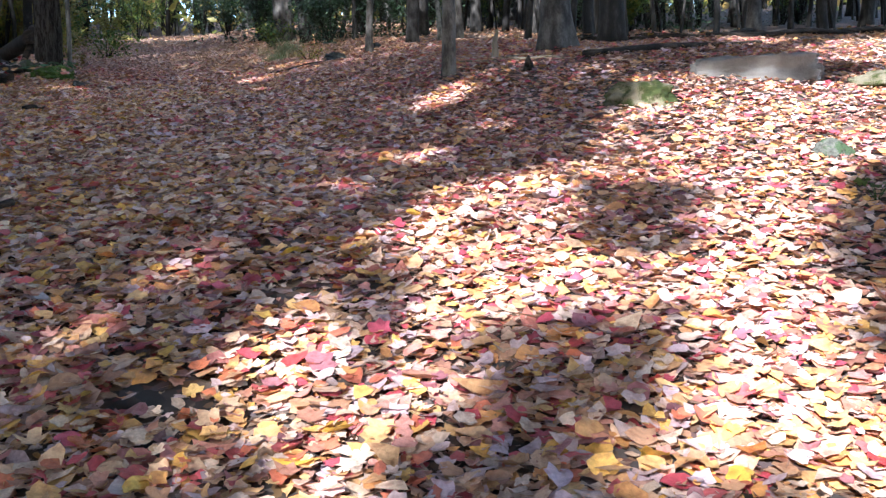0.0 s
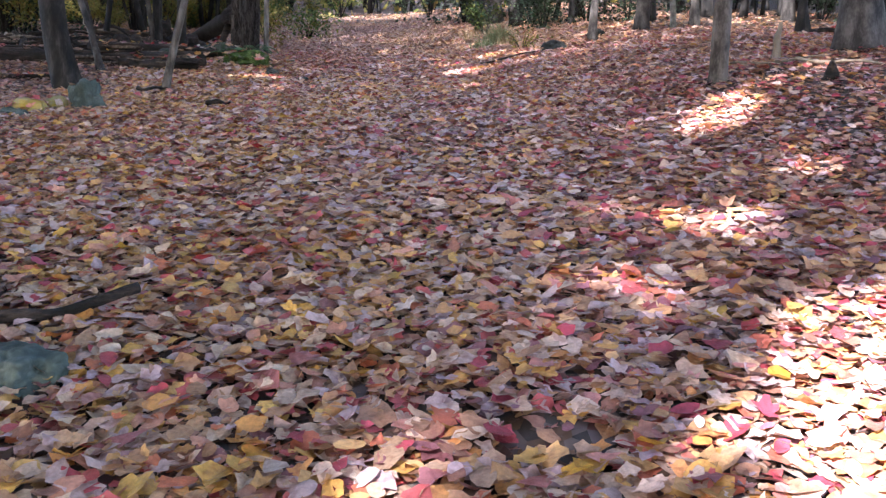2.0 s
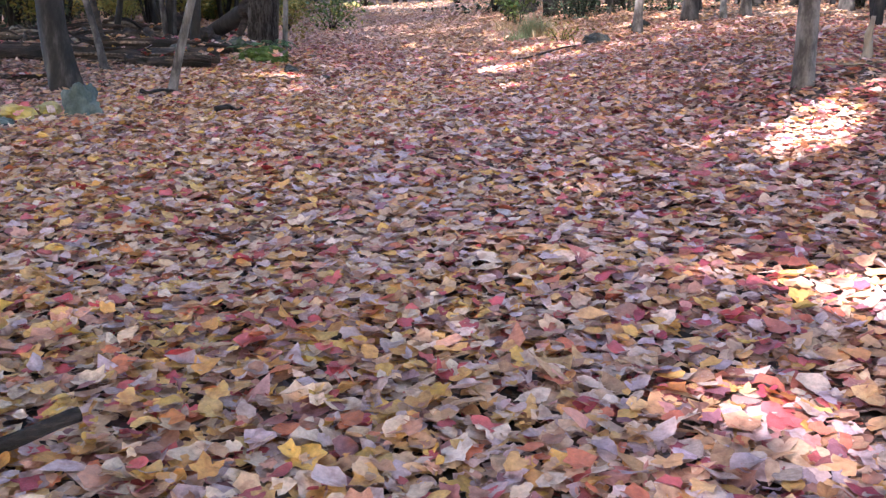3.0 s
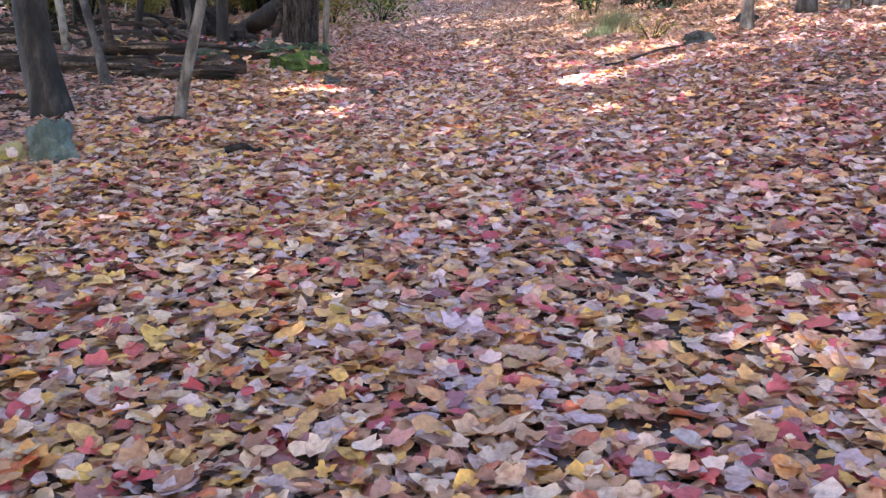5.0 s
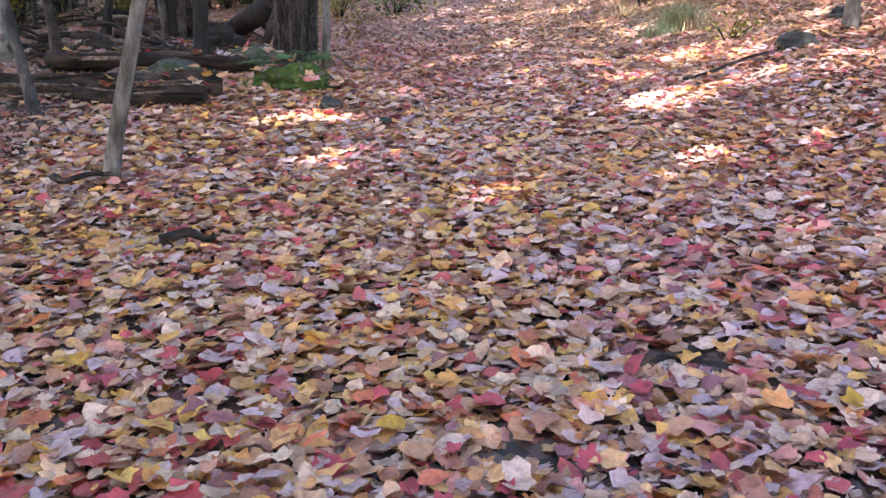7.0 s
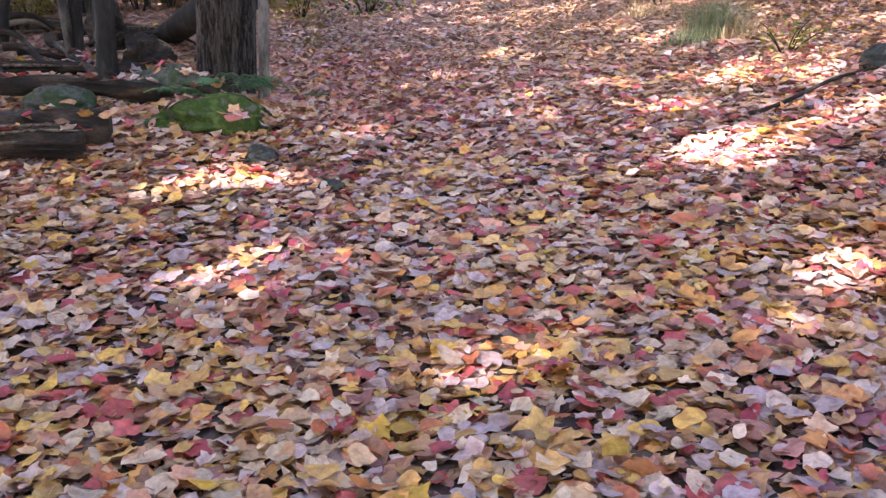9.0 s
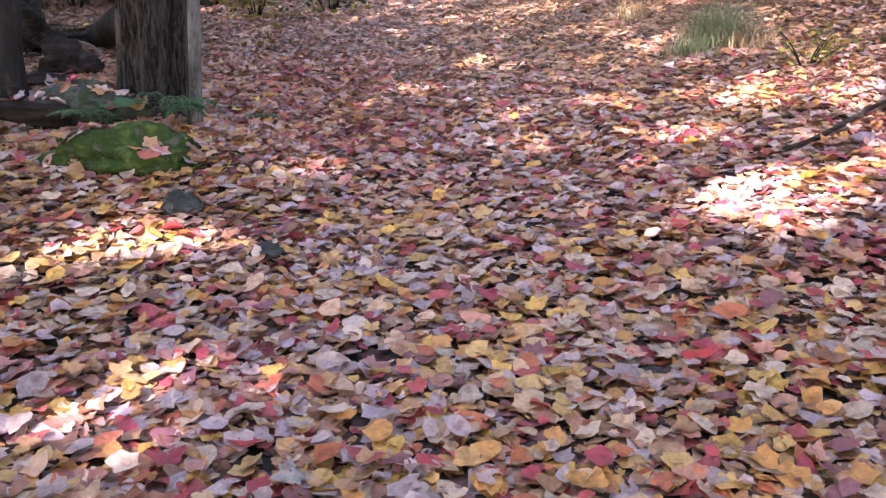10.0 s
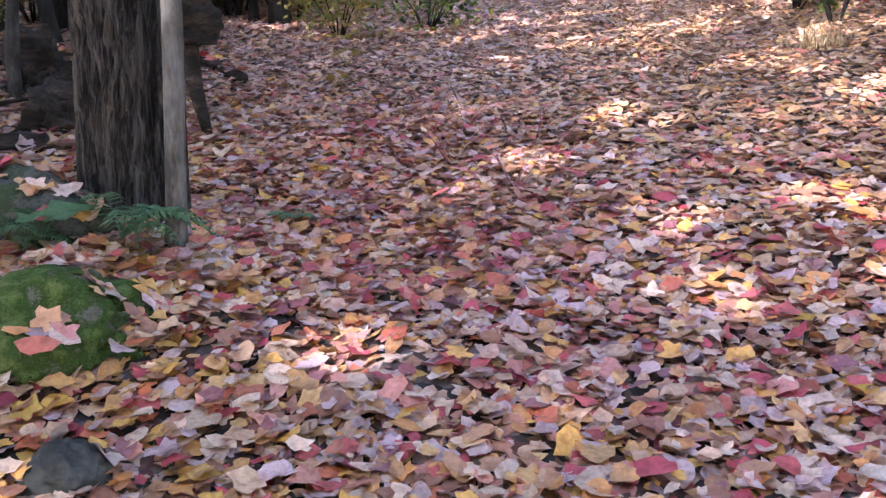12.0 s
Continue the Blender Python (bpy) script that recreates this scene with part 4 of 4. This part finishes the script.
# ---- fallen wood ----
def log(name, a, b, r0, r1, mat, label, seed, rough=0.03, lift=0.6, bend=0.05, n=30, segs=30, category="log"):
    a, b = (a[0], float(onto(*a))), (b[0], float(onto(*b)))
    t = thing(name, a[0], a[1], hz(*a), label, category)
    pts = []
    for i in range(n):
        f = i / (n - 1)
        x, y = a[0] + (b[0] - a[0]) * f, a[1] + (b[1] - a[1]) * f
        r = r0 + (r1 - r0) * f
        z0 = hz(*a) + (hz(*b) - hz(*a)) * f
        pts.append((x - a[0], y - a[1] + bend * math.sin(f * 5 + seed), z0 - hz(*a) + r * lift + (0.05 if category == "branch" else 0.0) + 0.4 * bend * math.sin(f * 7 + seed)))
    part("trunk" if category == "log" else "stem", mesh_of(name, *tube(pts, [r0 + (r1 - r0) * i / (n - 1) for i in range(n)], segs, rough, (7, 7, 7), seed=seed, ridges=6 if r0 > 0.06 else 0), mat), t)
    if r0 > 0.065:
        rs = random.Random(seed)
        run = Vector(pts[-1]) - Vector(pts[0])
        side = Vector((run.y, -run.x, 0)).normalized()
        for k in range(9):
            f0 = rs.uniform(0.0, 0.7)
            f1 = min(1.04, f0 + rs.uniform(0.2, 0.45))
            ang = rs.uniform(-0.3, 2.3)
            sl = []
            for q in range(7):
                f = f0 + (f1 - f0) * q / 6
                p = Vector(pts[min(n - 1, int(f * (n - 1)))]) if f <= 1 else Vector(pts[-1]) + run * (f - 1)
                r = (r0 + (r1 - r0) * min(f, 1)) * (0.98 + 0.12 * rs.random())
                sl.append(p + side * r * math.cos(ang) + Vector((0, 0, r * math.sin(ang))))
            wd = r0 * rs.uniform(0.12, 0.24)
            part("splinter", mesh_of("splinter", *tube(sl, [wd * s for s in (0.25, 0.8, 1.0, 0.9, 1.0, 0.7, 0.15)], 5, wd * 0.4, (9, 9, 9), seed=seed + k), TORN if k % 3 else mat), t)
    return t


log("fallen_log", (-10.9, 15.3), (-7.62, 16.85), 0.15, 0.15, DEAD, "rotting fallen log behind the leaning sapling", 1)
log("fallen_log", (-8.75, 16.05), (-7.62, 16.5), 0.09, 0.13, DEAD, "broken end of a rotten log", 2, rough=0.06)
log("fallen_log", (-12.9, 17.6), (-9.2, 19.7), 0.12, 0.08, DEAD, "mossy fallen trunk in the shade", 3)
log("fallen_log", (-10.0, 17.3), (-8.0, 18.1), 0.09, 0.07, DEAD, "dead branch lying over the logs", 4, lift=2.0)
log("fallen_log", (-11.0, 13.8), (-8.9, 14.7), 0.07, 0.05, DEAD, "dark fallen branch at the foot of a tree", 5)
log("fallen_log", (-10.3, 22.9), (-9.4, 22.4), 0.05, 0.045, DEAD, "short broken log beyond the big tree", 6, lift=1.2)
log("fallen_log", (-11.0, 20.6), (-9.0, 18.9), 0.09, 0.06, DEAD, "dark rotten trunk behind the big tree", 13, lift=1.6)
log("fallen_log", (-12.6, 21.6), (-10.2, 22.2), 0.11, 0.08, DEAD, "dark fallen trunk in the shade", 14, lift=1.0)
log("stick", (-3.4, 5.45), (-2.85, 6.05), 0.030, 0.022, DEAD, "dark dead branch lying in the leaves", 7, rough=0.01, category="branch")
log("stick", (-7.15, 13.72), (-6.86, 13.92), 0.028, 0.014, DEAD, "short dark rotten branch at the foot of the sapling", 15, rough=0.012, category="branch", n=12)
log("stick", (-6.98, 14.08), (-6.72, 13.8), 0.02, 0.01, DEAD, "dark broken root at the foot of the sapling", 16, rough=0.008, category="branch", n=12)
log("stick", (0.3, 13.0), (1.3, 12.9), 0.014, 0.008, SPLINTER, "bleached dead branch on the bank", 8, rough=0.005, category="branch")
log("stick", (0.95, 12.9), (1.7, 12.2), 0.02, 0.012, SPLINTER, "grey dead branch on the bank", 9, rough=0.005, category="branch")
log("stick", (-3.3, 18.5), (-2.2, 19.8), 0.02, 0.012, DEAD, "dead branch lying beside the trail", 10, rough=0.005, category="branch")
log("stick", (1.9, 12.3), (4.6, 13.4), 0.05, 0.03, DEAD, "long dead branch on the bank", 11, rough=0.01, category="branch")
log("stick", (-5.75, 12.9), (-5.5, 13.05), 0.03, 0.02, DEAD, "short piece of dark rotten wood", 12, rough=0.02, category="branch", n=12)


for i, (p, q, r) in enumerate(DEADWOOD):
    log("fallen_log" if r > 0.065 else "stick", p, q, r, r * 0.6, DEAD if i % 4 else SPLINTER, "dead wood lying in the shade beyond the bank" if i % 4 else "bleached dead branch beyond the bank", 120 + i, rough=0.01, bend=0.1, n=16, segs=10, category="log" if r > 0.065 else "branch")

tw = random.Random(17)
for i in range(60):
    x0, y0 = tw.uniform(-14.0, -10.2), tw.uniform(17.0, 22)
    a, ln = tw.uniform(-1.2, 1.4), tw.uniform(0.6, 1.25)
    log("stick", (x0, y0), (x0 + ln * math.cos(a), y0 + ln * math.sin(a)), tw.uniform(0.018, 0.05), 0.012, DEAD if i % 6 else SPLINTER, "dead branch in the tangle on the woodland floor" if i % 6 else "bleached dead branch on the woodland floor", 30 + i,
        rough=0.006, lift=tw.uniform(0.5, 5), bend=0.12, n=14, segs=8, category="branch")


def stake(x, y, h, r, mat, label, seed, lean=(0.1, 0)):
    y = float(onto(x, y))
    t = thing("broken_stump", x, y, hz(x, y) - 0.05, label, "stump")
    n = 14
    pts = [(lean[0] * h * i / (n - 1), lean[1] * h * i / (n - 1), (h + 0.05) * i / (n - 1)) for i in range(n)]
    part("stem", mesh_of("stem", *tube(pts, [r * (1.3 if i == 0 else 1) * (1 - 0.75 * (i / (n - 1)) ** 1.6) for i in range(n)], 12, r * 0.5, (14, 14, 5), seed=seed), mat), t)
    return t


stake(0.79, 13.3, 0.42, 0.055, SPLINTER, "pale splintered stump on the bank", 1, lean=(0.12, 0))
stake(1.15, 12.1, 0.2, 0.09, DEAD, "dark rotten root stump on the bank", 2)
ROOT_Y = float(onto(-8.86, 20.8))
root = thing("upturned_root", -8.86, ROOT_Y, hz(-8.86, ROOT_Y) - 0.05, "dark round butt of an uprooted tree", "stump")
part("root", mesh_of("root", *tube([(0.0, 0.0, 0.7), (0.12, -0.1, 0.35), (0.3, -0.2, 0.0)], [0.08, 0.06, 0.035], 10, 0.02), DEAD), root)
part("root", mesh_of("root", *tube([(-0.1, 0.05, 0.7), (-0.2, -0.1, 0.35), (-0.25, -0.25, 0.0)], [0.09, 0.07, 0.04], 10, 0.02), DEAD), root)
part("root_plate", stone_mesh("root_plate", 0.24, 0.20, 0.27, DEAD, 3.7, rough=0.35), root).location.z = 0.78
part("log_butt", mesh_of("log_butt", *tube([(0.02, 0.0, 0.78), (-0.4, 0.3, 0.72), (-1.2, 0.9, 0.5), (-2.6, 1.9, 0.12)], [0.17, 0.18, 0.16, 0.13], 20, 0.03), BARK_DARK), root)

# ---- fallen leaves ----


BARE = [(-2.96, 12.1, 0.13), (-3.35, 11.35, 0.10), (-3.5, 11.5, 0.07), (-1.1, 3.5, 0.16), (-0.75, 4.6, 0.14), (-1.5, 9.0, 0.08), (-2.3, 10.6, 0.09),
        (-4.3, 14.6, 0.10), (-5.0, 15.6, 0.09), (-4.6, 17.3, 0.10), (-0.9, 5.3, 0.12), (-2.0, 10.0, 0.08), (-5.9, 17.9, 0.08)]


def litter(name, n, y0, y1, d0, d1, size, shapes, label, deep=0.045, tilt=0.21, mat=LITTER, soft=(0.8, 0.45)):
    y = RNG.uniform(y0, y1, n) + RNG.normal(0, soft[0], n)
    x = RNG.uniform(d0, d1, n) + RNG.normal(0, soft[1], n) - 0.307 * y
    z = height(x, y) + RNG.random(n) ** 2.0 * deep + 0.004
    bare = np.zeros(n, bool)
    for bx, by, br in BARE:
        bare |= ((x - bx) / 1.5) ** 2 + (y - by) ** 2 < br * br
    stay = ~bare | (RNG.random(n) < 0.18)
    x, y, z = x[stay], y[stay], z[stay]
    n = len(x)
    pos = np.stack([x, y, z], -1)
    s = RNG.uniform(size[0], size[1], n) * RNG.choice([0.45, 0.75, 1.0, 1.0, 1.2], n)
    which = RNG.integers(0, len(shapes), n)
    sets = [leaves_at(pos[which == i], shp, s[which == i], tilt=tilt, lean=math.tan(SLOPE)) for i, shp in enumerate(shapes)]
    return tagged(new(name, leaf_mesh(name, sets, mat)), label, "fallen leaves", kind="stuff")


litter("leaf_litter", 102000, 1.6, 20.8, -3.4, 3.4, (0.034, 0.062), (MAPLE, MAPLE_B, MAPLE_B, OVAL), "thick carpet of tan, brown, red and yellow fallen leaves on the trail")
litter("leaf_litter_bank", 58000, 2.0, 22, 3.2, 9.5, (0.034, 0.055), (MAPLE_B, OVAL_S, SHRED), "fallen leaves spread over the bank")
litter("leaf_litter_wood", 26000, 9.0, 21, -9.5, -3.4, (0.034, 0.055), (MAPLE_B, OVAL_S, SHRED), "fallen leaves on the woodland floor beside the trail", mat=LITTER_BROWN)
litter("leaf_crumbs", 46000, 1.6, 18.0, -3.2, 3.2, (0.014, 0.030), (SHRED,), "dark brown crumbled leaf scraps between the fallen leaves", deep=0.012, tilt=0.3, mat=CRUMB)
litter("leaf_litter_outer", 32000, -9.0, 8.5, -15, 14, (0.06, 0.10), (SHRED,), "fallen leaves on the woodland floor behind the start of the trail", mat=LITTER_BROWN)
litter("leaf_litter_slope", 12000, 2.0, 22, 9.5, 15, (0.04, 0.07), (SHRED,), "thin fallen leaves higher up the bank", mat=LITTER_BROWN)
litter("leaf_litter_far", 95000, 20.3, 37, -6, 6, (0.042, 0.07), (SHRED,), "fallen leaves along the far part of the trail", deep=0.04, mat=LITTER_BROWN)
litter("leaf_litter_edge", 36000, 20.3, 48, -14, 14, (0.05, 0.085), (SHRED,), "fallen leaves on the far woodland floor", deep=0.05, mat=LITTER_BROWN)

litter("leaf_litter_red", 5200, 18.4, 21.8, -1.7, 0.1, (0.034, 0.055), (MAPLE, MAPLE_B, MAPLE_B), "redder fallen leaves at the foot of the big tree", deep=0.07, mat=LITTER_RED, soft=(0.5, 0.4))

single = [leaf_mesh("fallen_leaf", [leaves_at(np.zeros((1, 3)), shp, np.array([s]), tilt=0.15, curl=0.35)], BRIGHT) for shp in (MAPLE, MAPLE_B, OVAL) for s in (0.055, 0.065)]
dull = []
for me in single:
    dm = me.copy()
    dm.materials.clear()
    dm.materials.append(DULL)
    dull.append(dm)
lr = random.Random(3)
for i in range(240):
    y = lr.uniform(2.4, 20)
    x = lr.uniform(-2.6, 2.6) - 0.307 * y
    ob = part("fallen_leaf", single[i % 6], ground)
    ob.matrix_world = pose(x, y, hz(x, y) + 0.045, math.degrees(SLOPE) + lr.uniform(-14, 14), lr.uniform(-14, 14), lr.uniform(0, 360))

for o in [o for o in scene.objects if o.name.startswith("trunk") and o.parent and o.parent.name.startswith("fallen_log")]:
    tops = [v for v in o.data.vertices if v.normal.z > 0.5]
    for k in range(22):
        v = tops[lr.randrange(len(tops))]
        ob = part("fallen_leaf", (dull + single)[lr.randrange(9)], ground)
        ob.matrix_world = Matrix.Translation(o.parent.matrix_world @ v.co + Vector((0, 0, 0.02))) @ pose(0, 0, 0, lr.uniform(-25, 25), lr.uniform(-25, 25), lr.uniform(0, 360))

rocks = [o for o in scene.objects if o.name.startswith("rock") and -8.2 < o.matrix_world.translation.x < -6.0]
for rock in rocks:
    tops = [v for v in rock.data.vertices if v.normal.z > 0.72]
    for k in range(110 if rock.dimensions.x > 0.5 else 3):
        v = tops[lr.randrange(len(tops))]
        if lr.random() < 0.65 and v.co.z > rock.dimensions.z * 0.28:
            continue
        ob = part("fallen_leaf", dull[lr.randrange(6)], ground)
        up = v.normal.to_track_quat("Z", "Y").to_matrix().to_4x4()
        ob.matrix_world = Matrix.Translation(rock.matrix_world @ v.co + Vector((0, 0, 0.008))) @ rock.matrix_world.to_3x3().to_4x4() @ up @ pose(0, 0, 0, lr.uniform(-8, 8), 0, lr.uniform(0, 360))
